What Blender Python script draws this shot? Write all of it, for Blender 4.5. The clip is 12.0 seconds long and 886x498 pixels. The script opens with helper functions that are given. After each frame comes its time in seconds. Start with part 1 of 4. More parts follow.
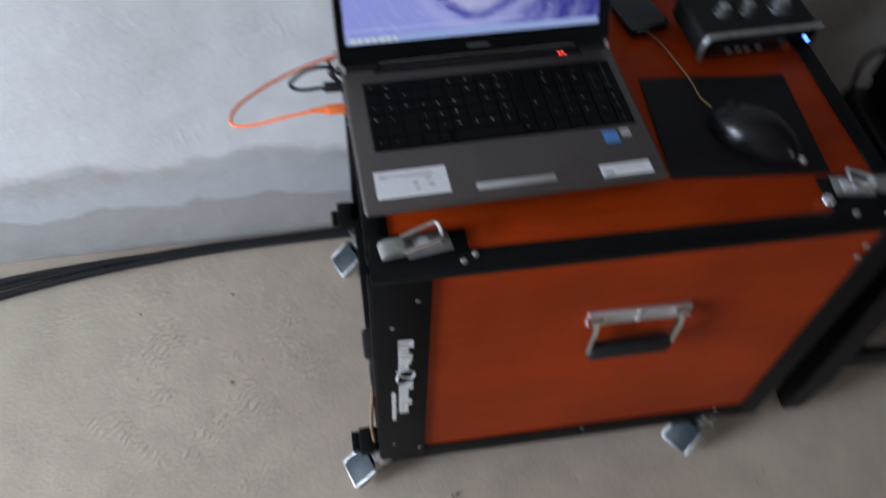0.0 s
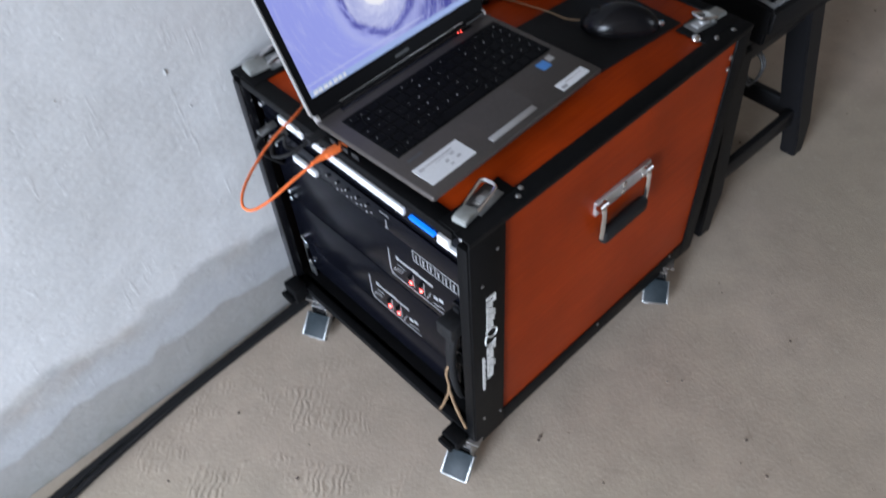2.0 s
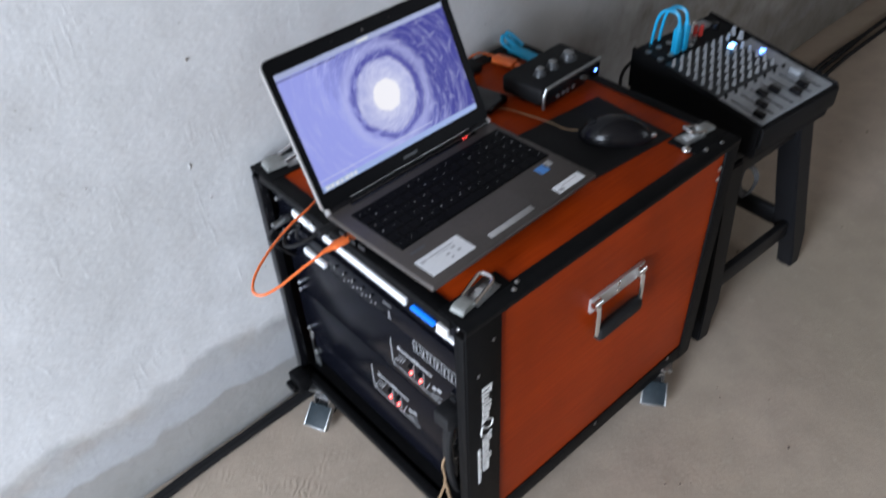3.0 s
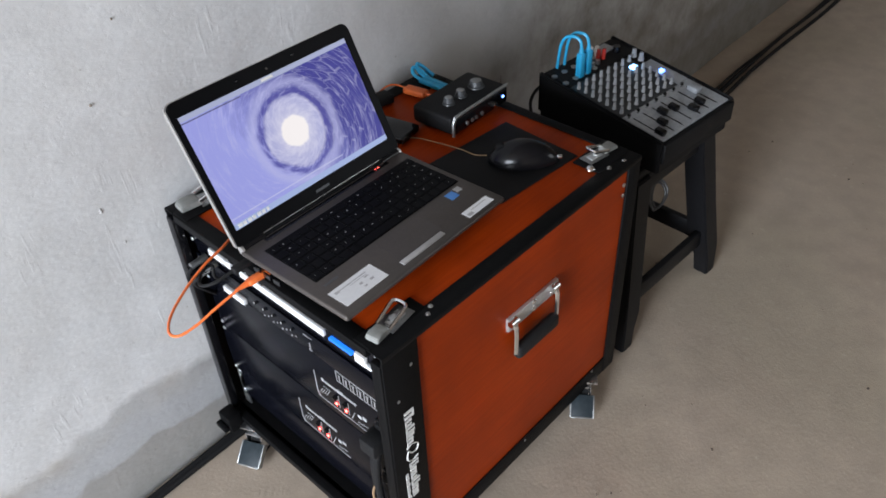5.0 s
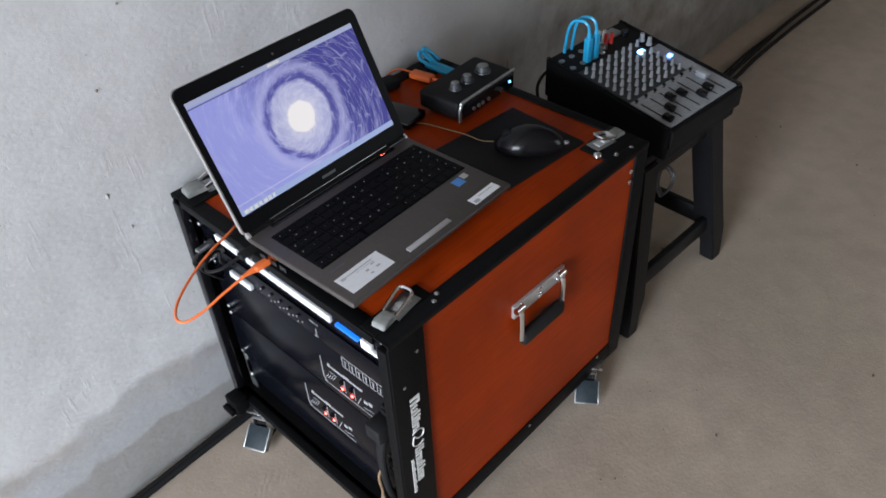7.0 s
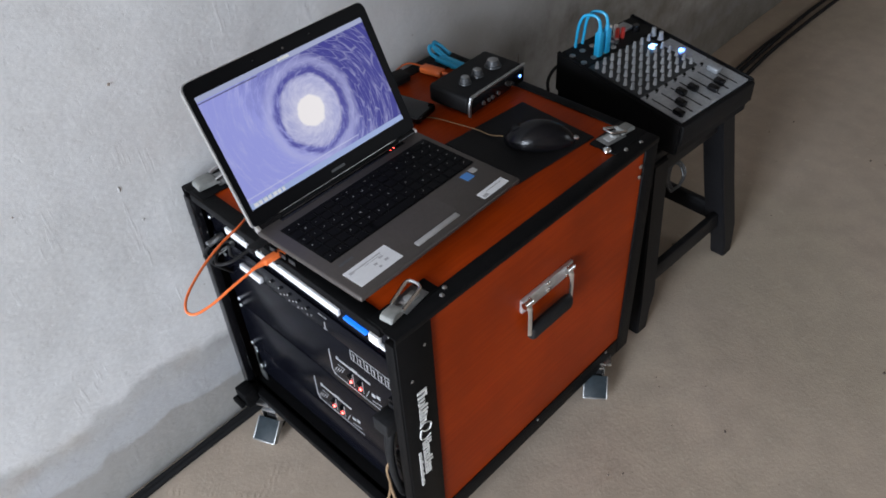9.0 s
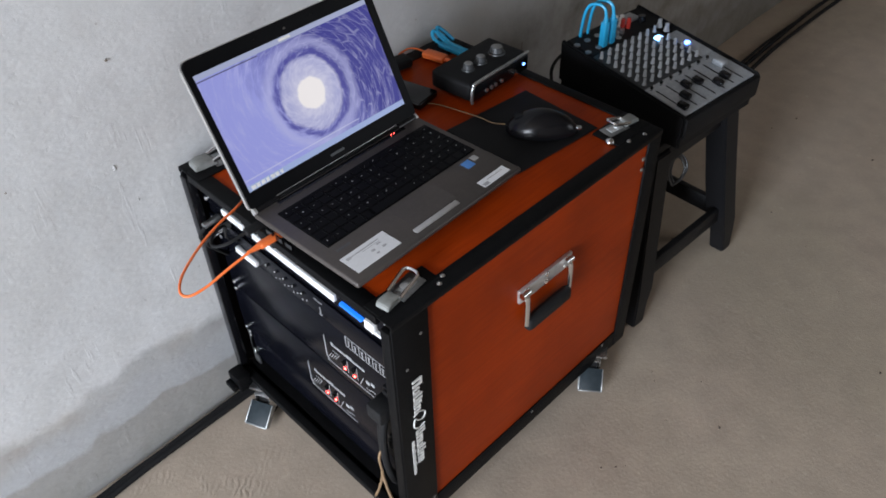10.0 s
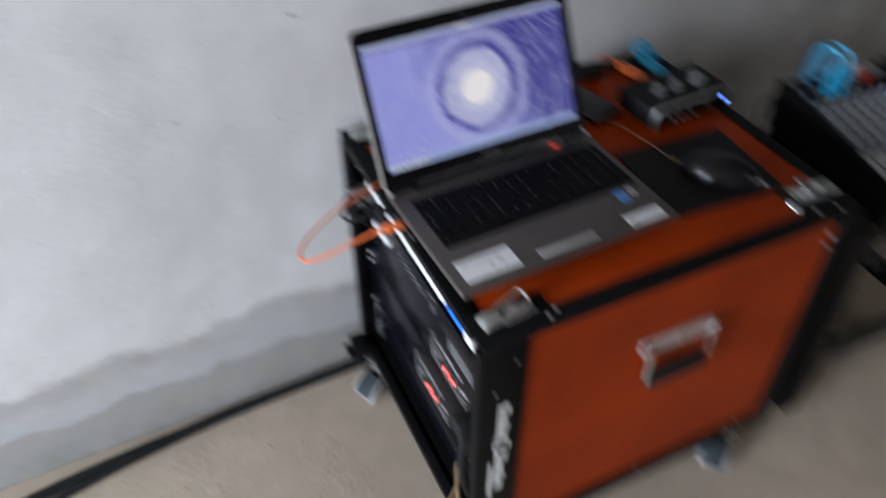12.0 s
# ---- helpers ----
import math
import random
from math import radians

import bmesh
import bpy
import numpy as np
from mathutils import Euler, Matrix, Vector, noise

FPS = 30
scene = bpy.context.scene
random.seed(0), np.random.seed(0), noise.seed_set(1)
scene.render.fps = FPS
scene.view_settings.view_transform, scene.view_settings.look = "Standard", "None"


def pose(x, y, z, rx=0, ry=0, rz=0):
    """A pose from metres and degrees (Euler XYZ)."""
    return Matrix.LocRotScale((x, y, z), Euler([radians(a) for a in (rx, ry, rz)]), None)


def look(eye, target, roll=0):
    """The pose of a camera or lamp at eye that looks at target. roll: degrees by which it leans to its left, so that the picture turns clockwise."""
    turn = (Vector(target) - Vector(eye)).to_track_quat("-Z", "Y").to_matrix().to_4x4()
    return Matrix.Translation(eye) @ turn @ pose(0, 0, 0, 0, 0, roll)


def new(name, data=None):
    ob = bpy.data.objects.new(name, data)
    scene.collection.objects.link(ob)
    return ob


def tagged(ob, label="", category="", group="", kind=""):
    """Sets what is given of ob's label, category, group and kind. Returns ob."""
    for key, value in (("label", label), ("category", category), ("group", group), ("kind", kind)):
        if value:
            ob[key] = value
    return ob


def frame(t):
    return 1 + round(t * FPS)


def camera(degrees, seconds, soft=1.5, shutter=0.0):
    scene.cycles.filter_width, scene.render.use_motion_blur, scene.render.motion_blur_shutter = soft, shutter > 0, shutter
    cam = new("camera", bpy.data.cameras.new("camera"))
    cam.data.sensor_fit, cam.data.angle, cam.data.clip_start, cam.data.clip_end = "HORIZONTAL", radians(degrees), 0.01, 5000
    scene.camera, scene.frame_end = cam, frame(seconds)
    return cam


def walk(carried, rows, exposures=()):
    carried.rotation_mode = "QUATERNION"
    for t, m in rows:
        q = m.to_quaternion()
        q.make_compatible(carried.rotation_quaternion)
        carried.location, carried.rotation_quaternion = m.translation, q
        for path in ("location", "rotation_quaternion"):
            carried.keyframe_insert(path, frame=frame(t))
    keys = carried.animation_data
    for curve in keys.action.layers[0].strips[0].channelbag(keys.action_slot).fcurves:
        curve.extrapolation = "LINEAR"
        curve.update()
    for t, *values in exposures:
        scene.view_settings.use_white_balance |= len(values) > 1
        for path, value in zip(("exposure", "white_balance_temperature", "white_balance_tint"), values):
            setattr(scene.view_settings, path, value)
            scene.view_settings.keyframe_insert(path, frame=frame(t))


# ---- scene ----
import itertools

cam = camera(59.28, 12.0, soft=1.7, shutter=0.8)
# seconds, then the eye in metres, then the turn in degrees
PATH = [
    (0, -0.0202, -0.4612, 1.3039, 35.714, -2.230, -8.789),
    (0.1, -0.0277, -0.4580, 1.3017, 34.825, -2.139, -10.658),
    (0.3, -0.0668, -0.4271, 1.2893, 34.588, -1.712, -13.241),
    (0.5, -0.0890, -0.4073, 1.2898, 34.866, -0.786, -14.981),
    (1, -0.2379, -0.3882, 1.2965, 34.985, -0.342, -29.706),
    (1.5, -0.3914, -0.4273, 1.3099, 36.773, 0.224, -43.727),
    (2, -0.4375, -0.4631, 1.3337, 40.885, 2.957, -43.926),
    (2.5, -0.4579, -0.4905, 1.3390, 43.988, 2.736, -43.130),
    (3, -0.4614, -0.5129, 1.3563, 48.790, 2.266, -42.060),
    (3.5, -0.4478, -0.5322, 1.3697, 50.513, 1.791, -44.469),
    (5.5, -0.4378, -0.5621, 1.3726, 50.353, 2.244, -47.430),
    (6, -0.4347, -0.5568, 1.3749, 48.797, 1.740, -47.337),
    (6.5, -0.4375, -0.5559, 1.3703, 49.225, 2.164, -47.173),
    (7, -0.4377, -0.5555, 1.3766, 49.254, 2.371, -46.933),
    (7.5, -0.4353, -0.5545, 1.3748, 49.138, 2.109, -46.889),
    (9.5, -0.4355, -0.5623, 1.3791, 48.773, 2.691, -45.633),
    (10, -0.4312, -0.5517, 1.3685, 48.056, 1.403, -45.264),
    (10.5, -0.4310, -0.5517, 1.3670, 48.451, 0.861, -43.490),
    (11, -0.4257, -0.5575, 1.3636, 47.870, 0.215, -40.949),
    (11.5, -0.4036, -0.5618, 1.3632, 48.746, 0.586, -37.034),
    (11.8, -0.3612, -0.5547, 1.3743, 46.189, -0.256, -32.567),
    (11.9, -0.3435, -0.5462, 1.3725, 45.728, -0.146, -29.745),
    (12, -0.3095, -0.5481, 1.3569, 47.231, 0.283, -25.237),
]
STOPS = [(0.0, -0.10, 6200, 10), (0.5, 0.10, 6200, 10), (1.0, 0.08, 6200, 10), (2.0, 0.10, 6150, 10), (2.5, 0.10, 6150, 10), (3.5, 0.18, 6500, 10),
         (5.5, 0.10, 6750, 10), (6.5, 0.03, 6650, 10), (7.5, 0.01, 6550, 10), (9.5, -0.02, 6620, 10), (10.5, -0.02, 6700, 10), (11.5, 0.0, 6520, 10), (12.0, -0.14, 6520, 10)]
walk(cam, [(t, pose(*row)) for t, *row in PATH], STOPS)

# ---- light ----
world = bpy.data.worlds.new("sky")
scene.world = world
world.use_nodes = True
wn = world.node_tree
sky = wn.nodes.new("ShaderNodeTexSky")
sky.sky_type, sky.sun_disc = "NISHITA", False
sky.sun_elevation, sky.sun_rotation = radians(40), radians(200)
wn.links.new(sky.outputs["Color"], wn.nodes["Background"].inputs["Color"])
wn.nodes["Background"].inputs["Strength"].default_value = 0.1


def area_lamp(name, eye, target, w, h, power, colour):
    data = bpy.data.lights.new(name, "AREA")
    data.shape, data.size, data.size_y, data.energy, data.color = "RECTANGLE", w, h, power, colour
    ob = new(name, data)
    ob.matrix_world = look(eye, target)
    return ob


# daylight of the wide doorway in the west wall and of the window in the south wall
area_lamp("doorway_daylight", (-3.52, -0.85, 1.08), (0, -0.75, 0.95), 1.25, 2.0, 315, (0.825, 0.92, 1.07))
area_lamp("window_daylight", (3.0, -3.05, 1.70), (2.7, 0, 0.2), 1.5, 1.1, 16, (0.90, 0.94, 1.00))

# ---- materials ----


def mat(name, col, rough=0.5, metal=0.0, var=0.12, scale=60.0, bump=0.0, bscale=None, coat=0.0, col2=None, spec=0.5):
    """Principled surface with two scales of tone variation and fine relief."""
    m = bpy.data.materials.new(name)
    m.use_nodes = True
    nt = m.node_tree
    b = nt.nodes["Principled BSDF"]
    b.inputs["Roughness"].default_value = rough
    b.inputs["Metallic"].default_value = metal
    b.inputs["Coat Weight"].default_value = coat
    b.inputs["Specular IOR Level"].default_value = spec
    geo = nt.nodes.new("ShaderNodeNewGeometry")
    n1, n2 = nt.nodes.new("ShaderNodeTexNoise"), nt.nodes.new("ShaderNodeTexNoise")
    for n, s in ((n1, scale), (n2, scale / 9)):
        n.inputs["Scale"].default_value, n.inputs["Detail"].default_value = s, 5.0
        nt.links.new(geo.outputs["Position"], n.inputs["Vector"])
    add = nt.nodes.new("ShaderNodeMath")
    add.operation = "ADD"
    nt.links.new(n1.outputs["Fac"], add.inputs[0])
    nt.links.new(n2.outputs["Fac"], add.inputs[1])
    ramp = nt.nodes.new("ShaderNodeMapRange")
    ramp.inputs["From Min"].default_value, ramp.inputs["From Max"].default_value = 0.65, 1.35
    nt.links.new(add.outputs[0], ramp.inputs["Value"])
    mix = nt.nodes.new("ShaderNodeMix")
    mix.data_type = "RGBA"
    lo = col2 or [c * (1 - var) for c in col]
    hi = col if col2 else [min(1, c * (1 + var)) for c in col]
    mix.inputs["A"].default_value, mix.inputs["B"].default_value = (*lo, 1), (*hi, 1)
    nt.links.new(ramp.outputs[0], mix.inputs["Factor"])
    nt.links.new(mix.outputs["Result"], b.inputs["Base Color"])
    rr = nt.nodes.new("ShaderNodeMapRange")
    rr.inputs["To Min"].default_value, rr.inputs["To Max"].default_value = max(0.02, rough - 0.07), min(1, rough + 0.07)
    nt.links.new(n2.outputs["Fac"], rr.inputs["Value"])
    nt.links.new(rr.outputs[0], b.inputs["Roughness"])
    if bump:
        n3, bp = nt.nodes.new("ShaderNodeTexNoise"), nt.nodes.new("ShaderNodeBump")
        n3.inputs["Scale"].default_value, n3.inputs["Detail"].default_value = bscale or scale, 6.0
        nt.links.new(geo.outputs["Position"], n3.inputs["Vector"])
        bp.inputs["Strength"].default_value, bp.inputs["Distance"].default_value = bump, 0.004
        nt.links.new(n3.outputs["Fac"], bp.inputs["Height"])
        nt.links.new(bp.outputs["Normal"], b.inputs["Normal"])
    return m


def glow(name, col, strength):
    m = bpy.data.materials.new(name)
    m.use_nodes = True
    b = m.node_tree.nodes["Principled BSDF"]
    b.inputs["Base Color"].default_value = (*[c * 0.3 for c in col], 1)
    b.inputs["Emission Color"].default_value = (*col, 1)
    b.inputs["Emission Strength"].default_value = strength
    return m


def node(nt, kind, **values):
    n = nt.nodes.new(kind)
    for key, v in values.items():
        n.inputs[key.replace("_", " ")].default_value = v
    return n


def maths(nt, op, a, b=0.0):
    n = nt.nodes.new("ShaderNodeMath")
    n.operation = op
    for i, v in enumerate((a, b)):
        if isinstance(v, (int, float)):
            n.inputs[i].default_value = v
        else:
            nt.links.new(v, n.inputs[i])
    return n.outputs[0]


def blend(nt, fac, a, b, how="MIX"):
    n = nt.nodes.new("ShaderNodeMix")
    n.data_type, n.blend_type = "RGBA", how
    for key, v in (("Factor", fac), ("A", a), ("B", b)):
        if isinstance(v, tuple):
            n.inputs[key].default_value = (*v, 1)
        elif isinstance(v, (int, float)):
            n.inputs[key].default_value = v
        else:
            nt.links.new(v, n.inputs[key])
    return n.outputs["Result"]


def remap(nt, v, a, b, c=0.0, d=1.0):
    n = node(nt, "ShaderNodeMapRange", From_Min=a, From_Max=b, To_Min=c, To_Max=d)
    nt.links.new(v, n.inputs["Value"])
    return n.outputs[0]


def noise_of(nt, vec, scale, detail=5.0, rough=0.5):
    n = node(nt, "ShaderNodeTexNoise", Scale=scale, Detail=detail, Roughness=rough)
    nt.links.new(vec, n.inputs["Vector"])
    return n.outputs["Fac"]


def plaster_material():
    """Grey rendered wall: trowel marks, pits, and a tide line of damp with a wavy top along its foot."""
    m = bpy.data.materials.new("grey_cement_plaster")
    m.use_nodes = True
    nt = m.node_tree
    b = nt.nodes["Principled BSDF"]
    pos = nt.nodes.new("ShaderNodeNewGeometry").outputs["Position"]
    sep = nt.nodes.new("ShaderNodeSeparateXYZ")
    nt.links.new(pos, sep.inputs[0])
    big, mid, fine = noise_of(nt, pos, 1.7), noise_of(nt, pos, 9.0), noise_of(nt, pos, 120.0, 7.0)
    col = blend(nt, remap(nt, big, 0.3, 0.7), (0.49, 0.49, 0.485), (0.61, 0.61, 0.61))
    col = blend(nt, remap(nt, mid, 0.38, 0.66, 0.0, 0.6), col, (0.47, 0.465, 0.455))
    col = blend(nt, remap(nt, fine, 0.25, 0.75, 0.14, 0.0), col, (0.38, 0.375, 0.365))
    edge = maths(nt, "MULTIPLY", maths(nt, "SUBTRACT", noise_of(nt, pos, 26.0, 5.0, 0.65), 0.5), 0.035)
    top = maths(nt, "ADD", maths(nt, "SUBTRACT", sep.outputs["Z"], maths(nt, "MULTIPLY", noise_of(nt, pos, 4.0, 4.0), 0.20)), edge)
    tone = noise_of(nt, pos, 6.0, 5.0, 0.6)
    # damp in three bands: a dark upper rim, a paler middle, a brown-grey foot
    damp = remap(nt, top, 0.150, 0.128)
    col = blend(nt, maths(nt, "MULTIPLY", damp, remap(nt, tone, 0.3, 0.7, 0.55, 1.0)), col, (0.300, 0.297, 0.292))
    middle = remap(nt, top, 0.104, 0.070)
    col = blend(nt, maths(nt, "MULTIPLY", middle, 0.75), col, (0.385, 0.392, 0.405))
    foot = maths(nt, "ADD", maths(nt, "SUBTRACT", sep.outputs["Z"], maths(nt, "MULTIPLY", noise_of(nt, pos, 5.5, 3.0), 0.13)), edge)
    low = remap(nt, foot, 0.062, 0.050)
    col = blend(nt, maths(nt, "MULTIPLY", low, remap(nt, tone, 0.3, 0.7, 0.95, 0.7)), col, (0.268, 0.258, 0.238))
    rust = maths(nt, "MULTIPLY", maths(nt, "MULTIPLY", remap(nt, top, 0.175, 0.145), remap(nt, top, 0.095, 0.125)), remap(nt, noise_of(nt, pos, 5.0, 3.0), 0.52, 0.66))
    col = blend(nt, maths(nt, "MULTIPLY", rust, 0.45), col, (0.33, 0.275, 0.215))
    mould = maths(nt, "MULTIPLY", remap(nt, sep.outputs["Z"], 0.075, 0.01), remap(nt, noise_of(nt, pos, 14.0, 6.0, 0.7), 0.45, 0.62))
    col = blend(nt, maths(nt, "MULTIPLY", mould, 0.45), col, (0.19, 0.195, 0.155))
    # east of the crack: brown mottling, and painted-in shade darkening the wall
    shade_reach = maths(nt, "ADD", sep.outputs["X"], maths(nt, "MULTIPLY", maths(nt, "SUBTRACT", noise_of(nt, pos, 2.6, 6.0, 0.65), 0.5), 0.9))
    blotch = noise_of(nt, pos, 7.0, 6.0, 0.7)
    shade_mottle = maths(nt, "MULTIPLY", remap(nt, shade_reach, 0.78, 1.12), remap(nt, blotch, 0.28, 0.65, 0.30, 0.85))
    col = blend(nt, shade_mottle, col, (0.150, 0.132, 0.105))
    fleck = node(nt, "ShaderNodeTexVoronoi", Scale=26.0)
    nt.links.new(pos, fleck.inputs["Vector"])
    col = blend(nt, maths(nt, "MULTIPLY", remap(nt, fleck.outputs["Distance"], 0.07, 0.04), remap(nt, mid, 0.45, 0.6)), col, (0.36, 0.35, 0.33))
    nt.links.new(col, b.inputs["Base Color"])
    nt.links.new(remap(nt, damp, 0, 1, 0.92, 0.75), b.inputs["Roughness"])
    bp = node(nt, "ShaderNodeBump", Strength=0.58, Distance=0.006)
    mp = node(nt, "ShaderNodeMapping", Rotation=(0.0, 0.6, 0.0), Scale=(1.0, 1.0, 3.2))
    nt.links.new(pos, mp.inputs["Vector"])
    trowel = noise_of(nt, mp.outputs["Vector"], 16.0, 4.0, 0.6)
    drag = node(nt, "ShaderNodeMapping", Rotation=(0.0, 0.35, 0.0), Scale=(1.0, 1.0, 0.16))
    nt.links.new(pos, drag.inputs["Vector"])
    scratch = remap(nt, noise_of(nt, drag.outputs["Vector"], 85.0, 2.0), 0.56, 0.66)
    scratch = maths(nt, "MULTIPLY", scratch, remap(nt, noise_of(nt, pos, 7.5, 3.0), 0.54, 0.64))
    pits = remap(nt, noise_of(nt, pos, 55.0, 3.0, 0.6), 0.60, 0.68)
    h = maths(nt, "ADD", maths(nt, "MULTIPLY", mid, 0.7), maths(nt, "MULTIPLY", fine, 0.10))
    h = maths(nt, "ADD", h, maths(nt, "MULTIPLY", trowel, 0.45))
    h = maths(nt, "SUBTRACT", h, maths(nt, "MULTIPLY", pits, 0.04))
    h = maths(nt, "ADD", h, maths(nt, "MULTIPLY", scratch, 0.075))
    nt.links.new(h, bp.inputs["Height"])
    nt.links.new(bp.outputs["Normal"], b.inputs["Normal"])
    return m


def screed_material():
    """Bare tan cement floor with rubbed float ridges, dust and dark specks."""
    m = bpy.data.materials.new("tan_cement_screed")
    m.use_nodes = True
    nt = m.node_tree
    b = nt.nodes["Principled BSDF"]
    pos = nt.nodes.new("ShaderNodeNewGeometry").outputs["Position"]
    big, mid, fine = noise_of(nt, pos, 2.2), noise_of(nt, pos, 14.0), noise_of(nt, pos, 180.0, 6.0)
    col = blend(nt, remap(nt, big, 0.3, 0.7), (0.395, 0.316, 0.246), (0.475, 0.390, 0.308))
    col = blend(nt, remap(nt, noise_of(nt, pos, 1.3, 3.0), 0.48, 0.64, 0.0, 0.45), col, (0.395, 0.345, 0.252))
    col = blend(nt, remap(nt, mid, 0.38, 0.68, 0.0, 0.5), col, (0.330, 0.276, 0.215))
    col = blend(nt, remap(nt, fine, 0.3, 0.75, 0.20, 0.0), col, (0.250, 0.210, 0.168))
    col = blend(nt, remap(nt, noise_of(nt, pos, 38.0, 4.0, 0.7), 0.60, 0.72, 0.0, 0.35), col, (0.520, 0.450, 0.360))
    speck = node(nt, "ShaderNodeTexVoronoi", Scale=17.0)
    nt.links.new(pos, speck.inputs["Vector"])
    col = blend(nt, remap(nt, speck.outputs["Distance"], 0.035, 0.02, 0.0, 0.6), col, (0.13, 0.105, 0.085))
    nt.links.new(col, b.inputs["Base Color"])
    b.inputs["Roughness"].default_value = 0.85
    warp = node(nt, "ShaderNodeTexWave", Scale=11.0, Distortion=11.0, Detail=4.0)
    warp.inputs["Detail Scale"].default_value = 2.5
    nt.links.new(pos, warp.inputs["Vector"])
    patch = remap(nt, noise_of(nt, pos, 3.1, 2.0), 0.52, 0.62)
    off = nt.nodes.new("ShaderNodeVectorMath")
    off.operation = "DISTANCE"
    nt.links.new(pos, off.inputs[0])
    off.inputs[1].default_value = (-0.330, 0.270, 0.0)
    rub = maths(nt, "MULTIPLY", remap(nt, off.outputs["Value"], 0.34, 0.10), remap(nt, noise_of(nt, pos, 11.0, 3.0), 0.50, 0.62))
    comb = node(nt, "ShaderNodeTexWave", Scale=26.0, Distortion=7.0, Detail=3.0)
    comb.inputs["Detail Scale"].default_value = 1.6
    mpf = node(nt, "ShaderNodeMapping", Rotation=(0.0, 0.0, 0.9))
    nt.links.new(pos, mpf.inputs["Vector"])
    nt.links.new(mpf.outputs["Vector"], comb.inputs["Vector"])
    rubbed = maths(nt, "MULTIPLY", maths(nt, "MULTIPLY", comb.outputs["Fac"], rub), 0.95)
    ridges = maths(nt, "MULTIPLY", maths(nt, "MULTIPLY", warp.outputs["Fac"], patch), 0.04)
    h = maths(nt, "ADD", maths(nt, "ADD", maths(nt, "MULTIPLY", mid, 0.5), maths(nt, "MULTIPLY", fine, 0.35)), maths(nt, "ADD", ridges, rubbed))
    bp = node(nt, "ShaderNodeBump", Strength=0.42, Distance=0.004)
    nt.links.new(h, bp.inputs["Height"])
    nt.links.new(bp.outputs["Normal"], b.inputs["Normal"])
    return m


def veneer_material():
    """Red-orange stained plywood under satin varnish."""
    m = bpy.data.materials.new("red_orange_varnished_plywood")
    m.use_nodes = True
    nt = m.node_tree
    b = nt.nodes["Principled BSDF"]
    geo = nt.nodes.new("ShaderNodeNewGeometry")
    mp = node(nt, "ShaderNodeMapping", Scale=(2.0, 30.0, 30.0))
    nt.links.new(geo.outputs["Position"], mp.inputs["Vector"])
    grain = noise_of(nt, mp.outputs["Vector"], 6.0, 6.0)
    cloud = noise_of(nt, geo.outputs["Position"], 5.0)
    col = blend(nt, remap(nt, grain, 0.3, 0.7), (0.265, 0.027, 0.0020), (0.335, 0.039, 0.0030))
    col = blend(nt, remap(nt, cloud, 0.35, 0.68, 0.0, 0.75), col, (0.18, 0.021, 0.003))
    b.inputs["Specular IOR Level"].default_value = 0.07
    nt.links.new(col, b.inputs["Base Color"])
    nt.links.new(remap(nt, cloud, 0, 1, 0.30, 0.42), b.inputs["Roughness"])
    bp = node(nt, "ShaderNodeBump", Strength=0.05, Distance=0.001)
    nt.links.new(grain, bp.inputs["Height"])
    nt.links.new(bp.outputs["Normal"], b.inputs["Normal"])
    return m


